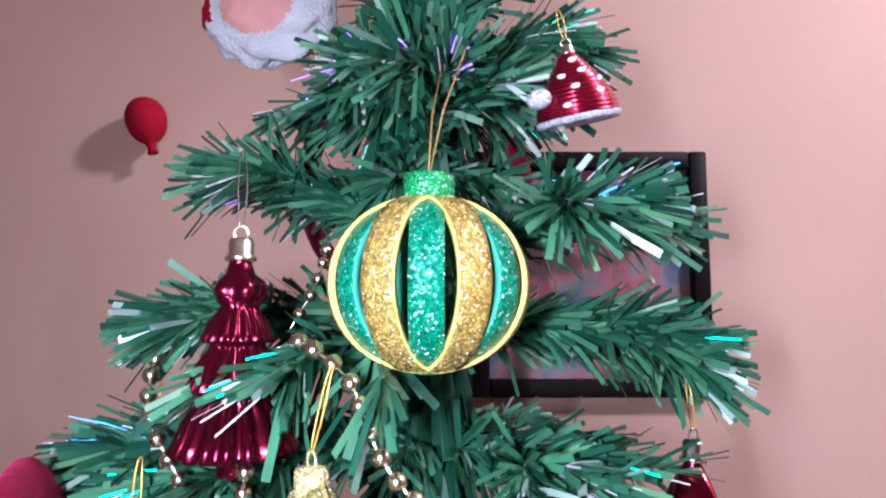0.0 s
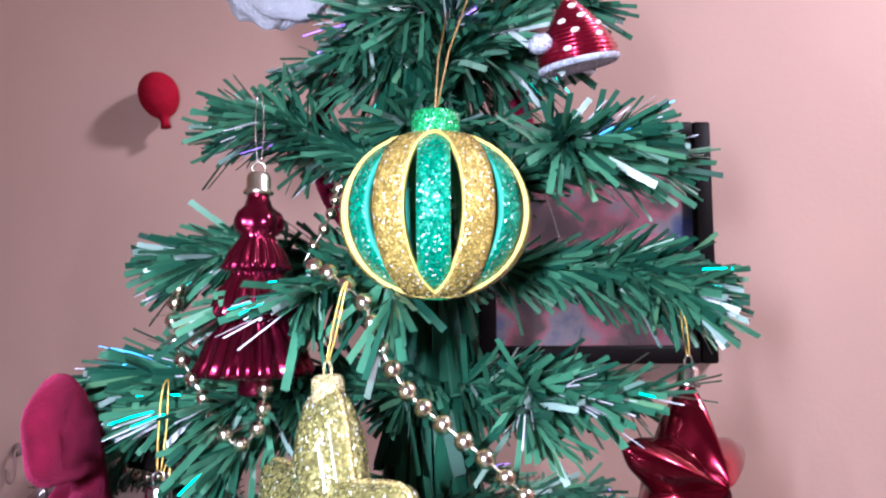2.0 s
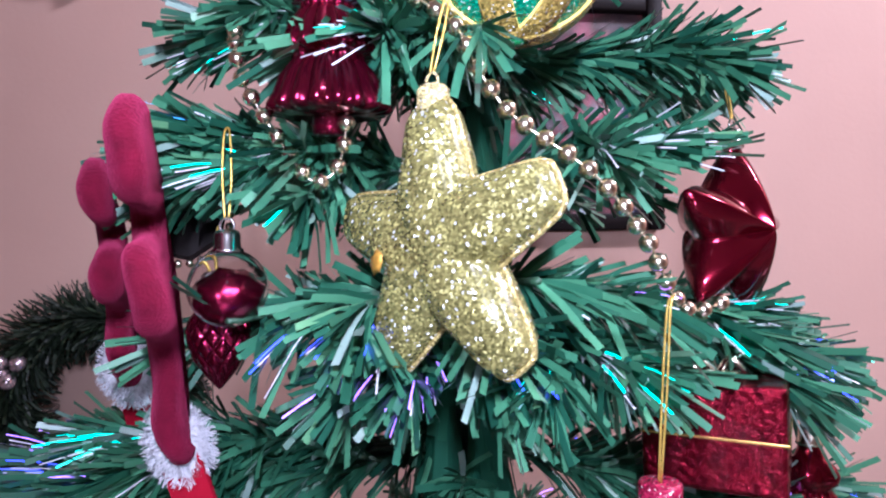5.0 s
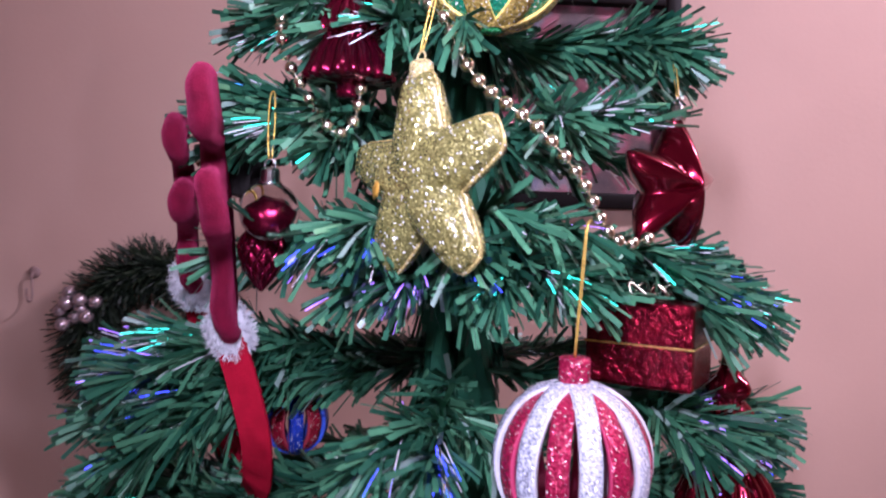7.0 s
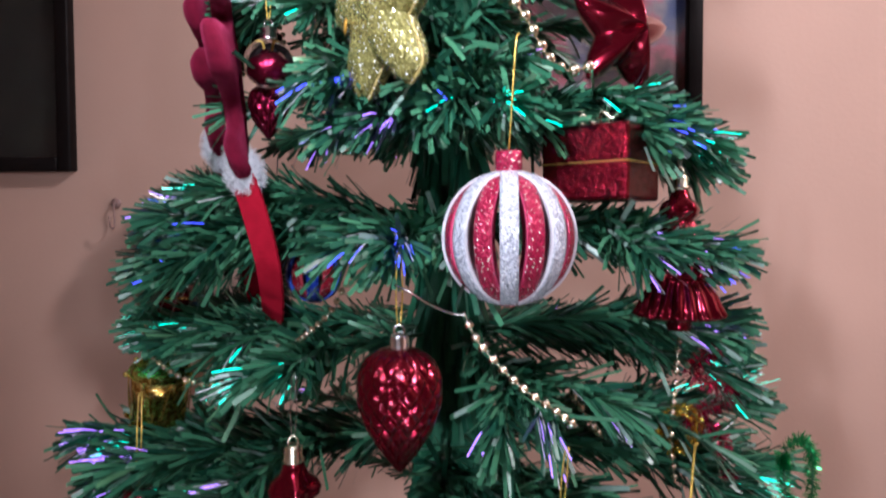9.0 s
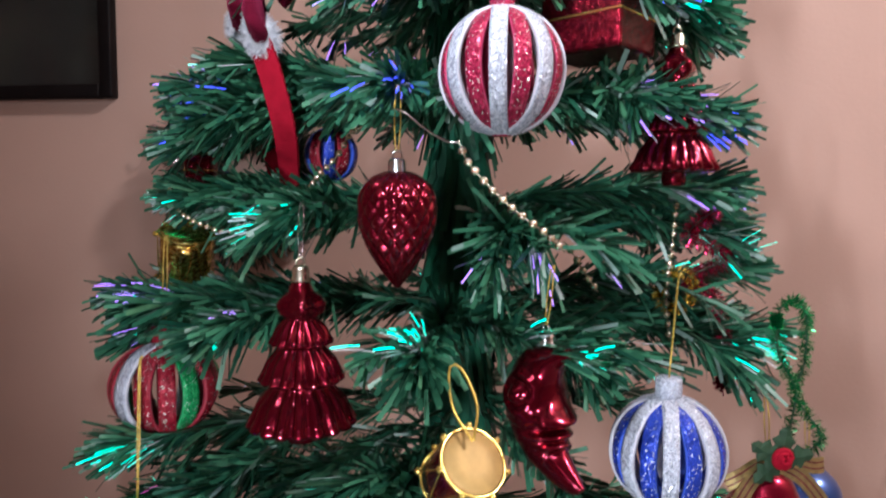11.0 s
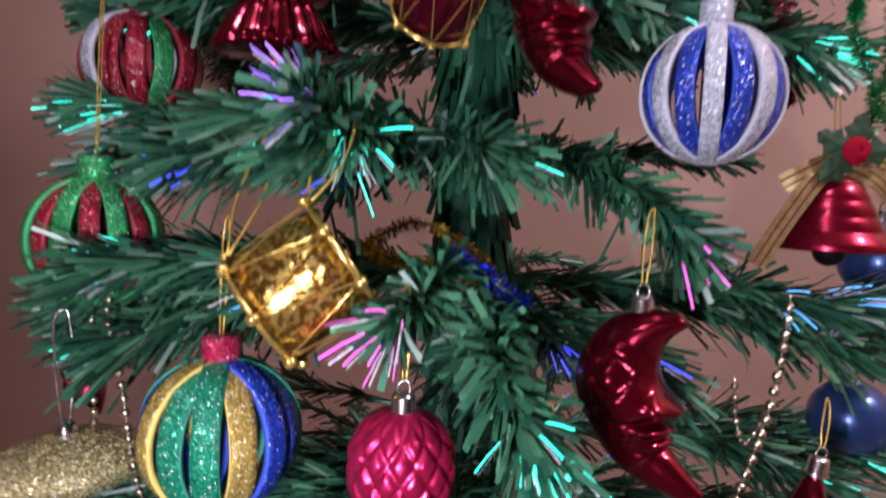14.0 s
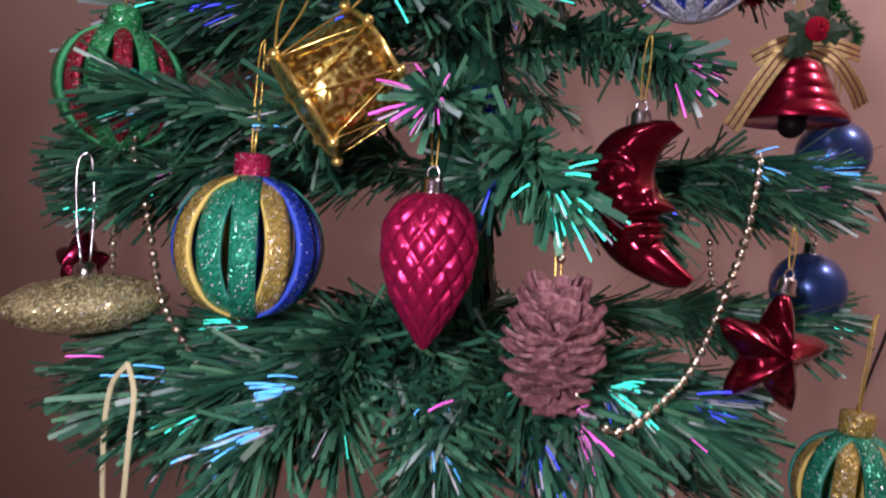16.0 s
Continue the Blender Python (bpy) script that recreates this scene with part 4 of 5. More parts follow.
ANTLER = ((-0.008, -0.006), (-0.002, 0.045), (0.006, 0.090), (0.014, 0.125), (0.034, 0.150), (0.064, 0.154), (0.086, 0.138), (0.082, 0.114), (0.056, 0.109), (0.032, 0.108),
          (0.030, 0.101), (0.050, 0.098), (0.074, 0.094), (0.084, 0.078), (0.072, 0.060), (0.046, 0.056), (0.024, 0.050), (0.016, 0.030), (0.030, 0.018), (0.028, 0.002), (0.010, -0.006))
for (x, y, z), hgt in (((0.0, 0.0, 0.0), 0.92), ((-0.040, 0.062, 0.022), 0.68)):
    m = pose(x, y, z, 0, 0, -80 if hgt > 0.8 else -75)
    bm = bmesh.new()
    padded(bm, ANTLER, 0.0085, m, hgt)
    part("antler", bm, velvet, ah, "padded maroon velvet antler")
    bm = bmesh.new()
    bmesh.ops.create_icosphere(bm, subdivisions=4, radius=1)
    for v in bm.verts:
        n_ = v.co.normalized()
        k = 1 + 0.10 * noise.noise(n_ * 9) + 0.06 * noise.noise(n_ * 30)
        v.co = Vector((n_.x * 0.0118 * k, n_.y * 0.0085 * k, n_.z * 0.0165 * k))
    cuff = Matrix.Translation((x, y + 0.002, z)) @ Matrix.Rotation(radians(-20), 4, "Y")
    bmesh.ops.transform(bm, matrix=cuff, verts=bm.verts)
    trim_ob = part("fur_trim", bm, white_fur, ah, "white fur trim")
    fur_n = 1500
    nn_ = rng.normal(size=(fur_n, 3))
    nn_ /= np.linalg.norm(nn_, axis=1, keepdims=True)
    fd = nn_ + 0.45 * rng.normal(size=(fur_n, 3))
    fd /= np.linalg.norm(fd, axis=1, keepdims=True)
    fn = np.cross(fd, rng.normal(size=(fur_n, 3)))
    fn /= np.linalg.norm(fn, axis=1, keepdims=True)
    V, F = strips(nn_ * np.array([[0.0115, 0.0082, 0.0162]]), fd, fn, 0.003 + 0.0025 * rng.random(fur_n), np.full(fur_n, 0.0004), 0.3 * rng.normal(size=fur_n))
    fur = new("fur", raw_mesh("fur", V, F, [white_fur]))
    fur.parent = trim_ob
    fur.matrix_basis = cuff
    tagged(fur, "short white fur", "", "", "stuff")
bm = bmesh.new()
pth = spline([(0, 0, -0.004), (0.009, -0.002, -0.030), (0.016, 0.003, -0.065), (0.012, 0.026, -0.100), (-0.002, 0.060, -0.118), (-0.018, 0.085, -0.100), (-0.027, 0.088, -0.068), (-0.036, 0.078, -0.012), (-0.043, 0.070, 0.024)], 8)
vs = []
for i, p in enumerate(pth):
    d = (pth[min(i + 1, len(pth) - 1)] - pth[max(i - 1, 0)]).normalized()
    wdir = d.cross(Vector((0.25, 0.95, 0.1))).normalized() * 0.0095
    th_ = d.cross(wdir).normalized() * 0.0012
    vs.append([bm.verts.new(p + a * wdir + b * th_) for a, b in ((-1, -1), (1, -1), (1, 1), (-1, 1))])
for p, q in zip(vs, vs[1:]):
    for k in range(4):
        bm.faces.new((p[k], p[(k + 1) % 4], q[(k + 1) % 4], q[k]))
bm.faces.new(vs[0][::-1])
bm.faces.new(vs[-1])
part("band", bm, red_felt, ah, "red felt band", False)

# clear bauble with a maroon filling
gb = thing("glass_bauble", (-0.127, 0.286, 1.325), "clear plastic bauble with crumpled maroon foil inside", "bauble")
clear = material("clear_plastic", (0.95, 0.93, 0.95), rough=0.04, vary=0.01, alpha_glass=1.0)
clear.node_tree.nodes["Principled BSDF"].inputs["IOR"].default_value = 1.1
bm = bmesh.new()
bmesh.ops.create_uvsphere(bm, u_segments=32, v_segments=18, radius=0.0165)
sh = part("shell", bm, clear, gb, "clear plastic shell")
sh.visible_shadow = False
bm = bmesh.new()
bmesh.ops.create_icosphere(bm, subdivisions=3, radius=0.0130)
for v in bm.verts:
    v.co *= 1 + 0.22 * noise.noise(v.co * 160)
    v.co.z = v.co.z * 0.8 - 0.003
part("filling", bm, ruby, gb, "crumpled maroon foil")
loop_thread(gb, metal_cap(gb, 0.0158, mat=silver, r=0.0055), 0.035)


def scale_cone(at, length, R, label, mat, rows_=9, per=11, relief=0.07, turn=0.0, name="cone_ornament", cap=True, thread=0.035):
    """A moulded cone whose surface swells in rows of diamond scales."""
    th = thing(name, at, label, "ornament", "moulded cones", rz=turn)
    bm = bmesh.new()
    n, seg = 84, 132
    prof, bumps = [], []
    for i in range(n + 1):
        f = i / n
        r = R * max(0.03, math.sin(math.pi / 2 * min(1.0, f / 0.68 + 0.03)) ** 0.95 if f < 0.68 else (1 - ((f - 0.68) / 0.335) ** 2.4) ** 0.5)
        prof.append((r, -length + length * f))
        bumps.append(f)

    def wave(a, i):
        f = bumps[i] * rows_
        u, v = a / (2 * math.pi) * per + f / 2, a / (2 * math.pi) * per - f / 2
        du, dv = abs((u % 1) - 0.5) * 2, abs((v % 1) - 0.5) * 2
        return 1 + relief * (1 - max(du, dv) ** 3.6) - relief * 0.5
    lathe(bm, prof, seg, wave)
    part("body", bm, mat, th)
    if cap:
        loop_thread(th, metal_cap(th, -0.0008, mat=silver, r=0.0052), thread)
    return th


scale_cone((-0.031, 0.202, 1.151), 0.068, 0.0225, "dark ruby glossy strawberry-shaped cone ornament", ruby_bright, 9, 13, 0.10)
scale_cone((0.003, 0.134, 0.836), 0.073, 0.0216, "satin raspberry moulded pine cone ornament", ruby_matte, 9, 12, 0.13, turn=14)
scale_cone((-0.136, 0.312, 1.316), 0.038, 0.0135, "small dark red faceted drop ornament", ruby, 6, 10, 0.12, thread=0.02)

# natural pine cone with single scales
pc = thing("pine_cone", (0.063, 0.140, 0.799), "dry pinkish brown natural pine cone with open scales", "pine cone")
cone_mat = material("dry_cone_scale", (0.15, 0.055, 0.06), rough=0.65, vary=0.3, scale=120, bump=0.4, bump_scale=600, second=(0.25, 0.11, 0.11), second_amount=0.5)
bm = bmesh.new()
lathe(bm, [(0.001, -0.062), (0.006, -0.055), (0.010, -0.035), (0.009, -0.012), (0.003, -0.001)], 12)
part("core", bm, cone_mat, pc)
bm = bmesh.new()
grid = []
for i in range(5):
    row = []
    f = i / 4
    for u in (-1, -0.5, 0, 0.5, 1):
        w = 0.0065 * (0.45 + 0.55 * math.sin(math.pi * (0.15 + 0.62 * f)))
        row.append((0.016 * f, u * w, 0.0025 * f * f - 0.0012 * abs(u) + (0.0012 if f > 0.9 else 0)))
    grid.append(row)
top_v = [[bm.verts.new(p) for p in r] for r in grid]
bot_v = [[bm.verts.new((p[0] * 0.97, p[1] * 0.95, p[2] - 0.0012 - 0.0010 * math.sin(math.pi * i / 4))) for p in r] for i, r in enumerate(grid)]
for vv, fl in ((top_v, 1), (bot_v, -1)):
    for i in range(4):
        for j in range(4):
            q = (vv[i][j], vv[i + 1][j], vv[i + 1][j + 1], vv[i][j + 1])
            bm.faces.new(q[::fl])
for j in range(4):
    bm.faces.new((top_v[4][j], bot_v[4][j], bot_v[4][j + 1], top_v[4][j + 1]))
for i in range(4):
    bm.faces.new((top_v[i][0], bot_v[i][0], bot_v[i + 1][0], top_v[i + 1][0]))
    bm.faces.new((top_v[i + 1][4], bot_v[i + 1][4], bot_v[i][4], top_v[i][4]))
bmesh.ops.recalc_face_normals(bm, faces=bm.faces)
scale_me = mesh_of(bm, "scale", cone_mat, False)
cr = random.Random(4)
for i in range(84):
    f = i / 83
    z = -0.004 - 0.049 * f
    a = i * 137.5 + cr.uniform(-8, 8)
    r = 0.0095 * math.sin(math.pi * (0.18 + 0.72 * f)) + 0.001
    big = (0.62 + 0.55 * math.sin(math.pi * (0.12 + 0.72 * f))) * cr.uniform(0.74, 1.06)
    s = new("scale", scale_me)
    s.parent = pc
    s.matrix_basis = pose(r * math.cos(radians(a)) * 0.6, r * math.sin(radians(a)) * 0.6, z, 0, 0, a) @ pose(0, 0, 0, cr.uniform(-20, 20), -38 + 74 * f + cr.uniform(-12, 12), 0) @ Matrix.Diagonal((big, big, big, 1))
loop_thread(pc, -0.002, 0.04)


# cheek, nose, lips and chin of the moulded profile: place, reach and rise
FACE = ((0.02, -0.10, 0.16, 0.16, 0.0020), (0.36, -0.02, 0.08, 0.10, 0.0035), (0.30, 0.12, 0.05, 0.10, 0.0030), (0.28, -0.26, 0.12, 0.035, 0.0030), (0.28, -0.34, 0.12, 0.02, -0.0015),
        (0.28, -0.41, 0.11, 0.035, 0.0030), (0.30, -0.17, 0.08, 0.03, -0.0020), (0.30, -0.50, 0.12, 0.04, -0.0018))


def crescent(at, height, label, turn, mat):
    """Moulded crescent moon with a profile."""
    th = thing("moon_ornament", at, label, "ornament", "crescent moons", rz=turn)
    bm = bmesh.new()
    H = height / 2
    # back of the crescent, and its front with brow, nose, lips and chin, in half heights, from the low horn to the top one
    back = spline([Vector((x * 1.12, 0, z)) * H for x, z in ((0.62, -1.0), (0.45, -1.02), (0.24, -0.97), (0.05, -0.89), (-0.12, -0.79), (-0.29, -0.63), (-0.42, -0.43), (-0.55, -0.20), (-0.63, 0.05), (-0.62, 0.28), (-0.54, 0.52), (-0.30, 0.86), (0.06, 1.0), (0.34, 1.0))], 12)
    front = spline([Vector((x * 1.08, 0, z)) * H for x, z in ((0.73, -0.88), (0.61, -0.76), (0.44, -0.58), (0.34, -0.46), (0.39, -0.40), (0.33, -0.34), (0.39, -0.27), (0.27, -0.18), (0.47, -0.07), (0.28, 0.14), (0.20, 0.35), (0.26, 0.62), (0.38, 0.78), (0.49, 0.87))], 12)
    rings = []
    for o_, i_ in zip(back, front):
        mid, half = (o_ + i_) / 2, (i_ - o_) / 2
        b = max(0.0012, min(0.0178, half.length * 0.9))
        ring = []
        for k in range(48):
            a = 2 * math.pi * k / 48
            c = mid + half * math.cos(a) + Vector((0, b * math.sin(a), 0))
            if math.sin(a) < -0.1:
                c.y -= sum(q * math.exp(-((c.x / H - u) / wu) ** 2 - ((c.z / H - v) / wv) ** 2) for u, v, wu, wv, q in FACE)
            d2 = ((c.x + 0.15 * H) ** 2 + (c.z - 0.29 * H) ** 2) / (0.15 * H) ** 2
            c.y += math.copysign(0.0045 * math.exp(-d2) - 0.0028 * math.exp(-((d2 ** 0.5 - 1.7) / 0.5) ** 2), math.sin(a)) if abs(math.sin(a)) > 0.1 else 0
            ring.append(bm.verts.new(c))
        rings.append(ring)
    for p, q in zip(rings, rings[1:]):
        for k in range(48):
            bm.faces.new((p[k], p[(k + 1) % 48], q[(k + 1) % 48], q[k]))
    bm.faces.new(rings[0])
    bm.faces.new(rings[-1])
    bmesh.ops.recalc_face_normals(bm, faces=bm.faces)
    part("body", bm, mat, th)
    top = metal_cap(th, H * 0.93, mat=silver, r=0.005)
    loop_thread(th, top, 0.03)
    return th


crescent((0.100, 0.175, 0.839), 0.081, "glossy ruby crescent moon ornament with a moulded profile", -26, ruby_bright)
crescent((0.056, 0.200, 1.013), 0.080, "glossy ruby crescent moon ornament turned edge on", -50, ruby_bright)


def drum(at, axis, R, length, label, body_mat, skin_mat, trim, spin=0.0):
    th = thing("drum_ornament", at, label, "ornament", "toy drums")
    th.matrix_world = Matrix.Translation(at) @ Vector(axis).to_track_quat("Z", "Y").to_matrix().to_4x4() @ pose(0, 0, 0, 0, 0, spin)
    h = length / 2
    bm = bmesh.new()
    lathe(bm, [(R * 0.96, -h), (R * 0.97, -h * 0.5), (R * 0.97, h * 0.5), (R * 0.96, h)], 40)
    part("shell", bm, body_mat, th)
    for z in (-h, h):
        bm = bmesh.new()
        tube(bm, [Vector((R * 1.02 * math.cos(a), R * 1.02 * math.sin(a), z)) for a in np.linspace(0, 2 * math.pi, 41)], R * 0.05, 8)
        part("hoop", bm, trim, th, "gold rim hoop")
        bm = bmesh.new()
        s = 1 if z > 0 else -1
        lathe(bm, [(R * 0.96, z - s * 0.0004), (R * 0.94, z + s * 0.0006), (R * 0.4, z + s * 0.0009), (0.0003, z + s * 0.001)][::s], 40)
        part("skin", bm, skin_mat, th, "gold drum skin")
    nn = 7
    for k in range(nn):
        for z, off in ((-h, 0.0), (h, 0.5)):
            a = 2 * math.pi * (k + off) / nn
            bm = bmesh.new()
            bmesh.ops.create_uvsphere(bm, u_segments=10, v_segments=7, radius=R * 0.11)
            s = part("stud", bm, trim, th)
            s.matrix_basis = pose(R * 1.12 * math.cos(a), R * 1.12 * math.sin(a), z)
        for o0, o1 in ((0, 0.5), (0.5, 1.0)):
            a0, a1 = 2 * math.pi * (k + o0) / nn, 2 * math.pi * (k + o1) / nn
            z0, z1 = (-h, h) if o0 == 0 else (h, -h)
            bm = bmesh.new()
            tube(bm, [Vector((R * 1.04 * math.cos(a0 + (a1 - a0) * i / 6), R * 1.04 * math.sin(a0 + (a1 - a0) * i / 6), z0 + (z1 - z0) * i / 6)) for i in range(7)], R * 0.018, 5)
            part("cord", bm, trim, th)
    return th


gold_foil = material("gold_foil", (0.38, 0.20, 0.035), rough=0.16, metal=0.95, vary=0.3, scale=90, bump=0.35, bump_scale=260, second=(0.85, 0.68, 0.20), second_amount=0.5)
gold_skin = material("gold_card", (0.46, 0.29, 0.10), rough=0.6, metal=0.3, vary=0.15, scale=120)
bright_gold = material("bright_gold_plastic", (0.80, 0.58, 0.16), rough=0.2, metal=0.9, vary=0.1, scale=200)
drum((0.014, 0.128, 1.004), (0.45, -0.64, 0.62), 0.0160, 0.026, "small red toy drum with gold skins and studs", ruby, gold_skin, bright_gold)
drum((-0.045, 0.140, 0.885), (0.73, 0.30, 0.59), 0.0262, 0.042, "shiny gold foil toy drum with gold cords", gold_foil, gold_foil, bright_gold, 20)
drum((-0.232, 0.338, 1.088), (0.2, -0.3, 0.9), 0.021, 0.044, "gold foil toy drum deep on an outer branch", gold_foil, gold_foil, bright_gold)
for name_, a, b in (("hanging_thread", (0.020, 0.120, 1.022), (0.010, 0.135, 1.052)), ("hanging_thread", (-0.043, 0.139, 0.919), (-0.030, 0.150, 0.955)), ("hanging_thread", (-0.072, 0.125, 0.897), (-0.070, 0.160, 0.950))):
    bm = bmesh.new()
    a, b = Vector(a), Vector(b)
    side = Vector((0.006, 0, 0))
    tube(bm, spline([a, a.lerp(b, 0.5) + side, b + side * 0.5, b - side * 0.5, a.lerp(b, 0.45) - side, a - side * 0.1], 6), 0.0007, 5)
    tagged(part(name_, bm, gold_wire), "twisted gold hanging thread of a toy drum", "thread", "hanging threads")


def gift(at, size, turn, label, tilt=0.0):
    th = thing("gift_ornament", at, label, "ornament", "foil gift boxes", rz=turn, rx=tilt)
    w, d, h = size
    foil = material("red_foil_paper", (0.13, 0.003, 0.011), rough=0.2, metal=0.92, vary=0.5, scale=160, bump=0.8, bump_scale=330, coat=0.2)
    bm = bmesh.new()
    box(bm, (0, 0, 0), size, bevel=0.0025)
    part("box", bm, foil, th, "", False)
    for s, nm in (((w * 1.02, d * 1.02, 0.0014), "ribbon"),):
        bm = bmesh.new()
        box(bm, (0, 0, 0), s, bevel=0.0004)
        part(nm, bm, bright_gold, th, "thin gold ribbon", False)
    bm = bmesh.new()
    for k in range(4):
        a = k * math.pi / 2 + 0.5
        tube(bm, spline([(0, 0, h / 2), (0.012 * math.cos(a), 0.012 * math.sin(a), h / 2 + 0.009), (0.014 * math.cos(a + 0.5), 0.014 * math.sin(a + 0.5), h / 2 + 0.002), (0, 0, h / 2 + 0.001)], 5), 0.0012, 6)
    part("bow", bm, gold_metal, th, "pale gold bow")
    return th


gift((0.092, 0.290, 1.256), (0.060, 0.050, 0.048), -36, "red metallic foil gift box ornament with gold ribbon")
gift((-0.232, 0.368, 1.160), (0.024, 0.024, 0.026), 15, "tiny red foil gift box ornament near the wall")

# red bell with bow
b2 = thing("bell_ornament", (0.217, 0.305, 0.893), "red ridged bell ornament with gold ribbon bow and rose", "ornament", rz=10)
bm = bmesh.new()
lathe(bm, list((r, 0.054 - (0.054 - z) * 0.84) for r, z in [(0.0300, 0.003), (0.0335, 0.0005), (0.0345, 0.002), (0.0325, 0.007), (0.0285, 0.013), (0.0272, 0.0145), (0.0275, 0.016), (0.0245, 0.023), (0.0235, 0.0245), (0.0237, 0.026), (0.0205, 0.034), (0.0195, 0.0355), (0.0195, 0.037), (0.0160, 0.045), (0.0095, 0.052), (0.001, 0.054)]), 44)
part("body", bm, MATS["crimson_ribbed_lacquer"], b2)
bm = bmesh.new()
bmesh.ops.create_uvsphere(bm, u_segments=18, v_segments=12, radius=0.009, matrix=Matrix.Translation((0, 0, 0.008)))
part("clapper", bm, black_wood, b2, "dark round clapper")
ribbon_mat = material("gold_striped_ribbon", (0.58, 0.46, 0.20), rough=0.3, metal=0.85, vary=0.25, scale=300, bump=0.3, bump_scale=900)
ribbon_stripe = material("dark_red_stripe", (0.16, 0.04, 0.03), rough=0.5, metal=0.4, vary=0.25, scale=300)


def ribbon(parent, pts, width, up, mat, label=""):
    bm = bmesh.new()
    sp = spline(pts, 6)
    vs = []
    for i, p in enumerate(sp):
        d = (sp[min(i + 1, len(sp) - 1)] - sp[max(i - 1, 0)]).normalized()
        w = d.cross(Vector(up)).normalized() * width / 2
        t = d.cross(w).normalized() * 0.0004
        n = 8
        row = [p + w * (1 - 2 * j / n) + t * (1 + 0.8 * (j % 2)) for j in range(n + 1)] + [p - w * (1 - 2 * j / n) - t for j in range(n + 1)]
        vs.append([bm.verts.new(c) for c in row])
    m_ = len(vs[0])
    for p, q in zip(vs, vs[1:]):
        for k in range(m_):
            bm.faces.new((p[k], p[(k + 1) % m_], q[(k + 1) % m_], q[k])).material_index = 1 if k in (2, 5, 11, 14) and isinstance(mat, list) else 0
    bm.faces.new(vs[0])
    bm.faces.new(vs[-1])
    bmesh.ops.recalc_face_normals(bm, faces=bm.faces)
    return part("ribbon", bm, mat, parent, label, False)


for pts in ([(0, -0.008, 0.060), (-0.016, -0.014, 0.052), (-0.034, -0.018, 0.028), (-0.052, -0.022, 0.000)],
            [(0, -0.008, 0.060), (0.018, -0.012, 0.050), (0.032, -0.012, 0.034), (0.040, -0.010, 0.022)],
            [(0, -0.008, 0.060), (-0.014, -0.012, 0.058), (-0.026, -0.014, 0.052), (-0.036, -0.012, 0.046)],
            [(0, -0.008, 0.060), (0.014, -0.010, 0.060), (0.028, -0.010, 0.057), (0.038, -0.006, 0.056)]):
    ribbon(b2, pts, 0.011, (0, -1, 0.15), [ribbon_mat, ribbon_stripe], "gold ribbon with red stripes")
leaf_mat = material("dark_felt_leaf", (0.015, 0.045, 0.018), rough=0.7, vary=0.2, scale=150, bump=0.3)
for rz_, ry_ in ((0, -60), (0, 10), (0, 80), (0, -130)):
    bm = bmesh.new()
    prev = None
    for i in range(8):
        f = i / 7
        w = 0.0075 * math.sin(math.pi * min(1, 0.08 + f * 0.92)) ** 0.8 * (1 + 0.25 * math.cos(i * math.pi))
        row = [bm.verts.new((u * w, -0.0014 * (1 - abs(u)) - off, 0.024 * f)) for off in (0, 0.0006) for u in (-1, 0, 1)]
        if prev:
            for a, b in ((0, 1), (1, 2), (4, 3), (5, 4), (2, 5), (3, 0)):
                bm.faces.new((prev[a], prev[b], row[b], row[a]))
        prev = row
    bmesh.ops.recalc_face_normals(bm, faces=bm.faces)
    lf = part("leaf", bm, leaf_mat, b2, "dark green felt leaf", False)
    lf.matrix_basis = pose(0, -0.016, 0.064, 0, ry_, rz_)
bm = bmesh.new()
for k in range(3):
    tube(bm, spline([((0.006 - 0.0018 * k) * math.cos(a), -0.020 - 0.0015 * k, 0.066 + (0.006 - 0.0018 * k) * math.sin(a)) for a in np.linspace(k, k + 5.6, 9)], 4), 0.0021 - 0.0002 * k, 8)
part("rose", bm, red_felt, b2, "small red cloth rose")
loop_thread(b2, 0.068, 0.03)

blue_satin = material("blue_satin_lacquer", (0.03, 0.07, 0.22), rough=0.3, metal=0.5, vary=0.1, coat=0.4)
for at, r in (((0.277, 0.385, 0.892), 0.027), ((0.252, 0.345, 0.790), 0.026)):
    bb = thing("round_bauble", at, "plain blue satin round bauble behind other ornaments", "bauble", "plain blue baubles")
    bm = bmesh.new()
    bmesh.ops.create_uvsphere(bm, u_segments=32, v_segments=20, radius=r)
    part("body", bm, blue_satin, bb)
    loop_thread(bb, metal_cap(bb, r * 0.98, mat=silver, r=0.005), 0.03)

# gold glitter cushion with long silver hook
gd = thing("cushion_ornament", (-0.217, 0.205, 0.758), "flat gold glitter cushion ornament on a silver hook", "ornament", ry=-6)
bm = bmesh.new()
lathe(bm, [(0.001, -0.018), (0.02, -0.016), (0.038, -0.009), (0.047, -0.001), (0.048, 0.002), (0.044, 0.008), (0.030, 0.0145), (0.012, 0.0175), (0.001, 0.018)], 44)
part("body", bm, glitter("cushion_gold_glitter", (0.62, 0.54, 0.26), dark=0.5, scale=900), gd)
bm = bmesh.new()
lathe(bm, [(0.006, 0.016), (0.007, 0.018), (0.0062, 0.024), (0.003, 0.026)], 18)
part("cap", bm, silver, gd, "silver metal cap")
bm = bmesh.new()
tube(bm, spline([(-0.002, 0, 0.024), (-0.003, 0, 0.055), (0.0, 0, 0.086), (0.006, 0.004, 0.090), (0.006, 0.004, 0.058), (0.004, 0, 0.026)], 6), 0.0008, 6)
part("hook", bm, silver, gd, "long silver wire hook")

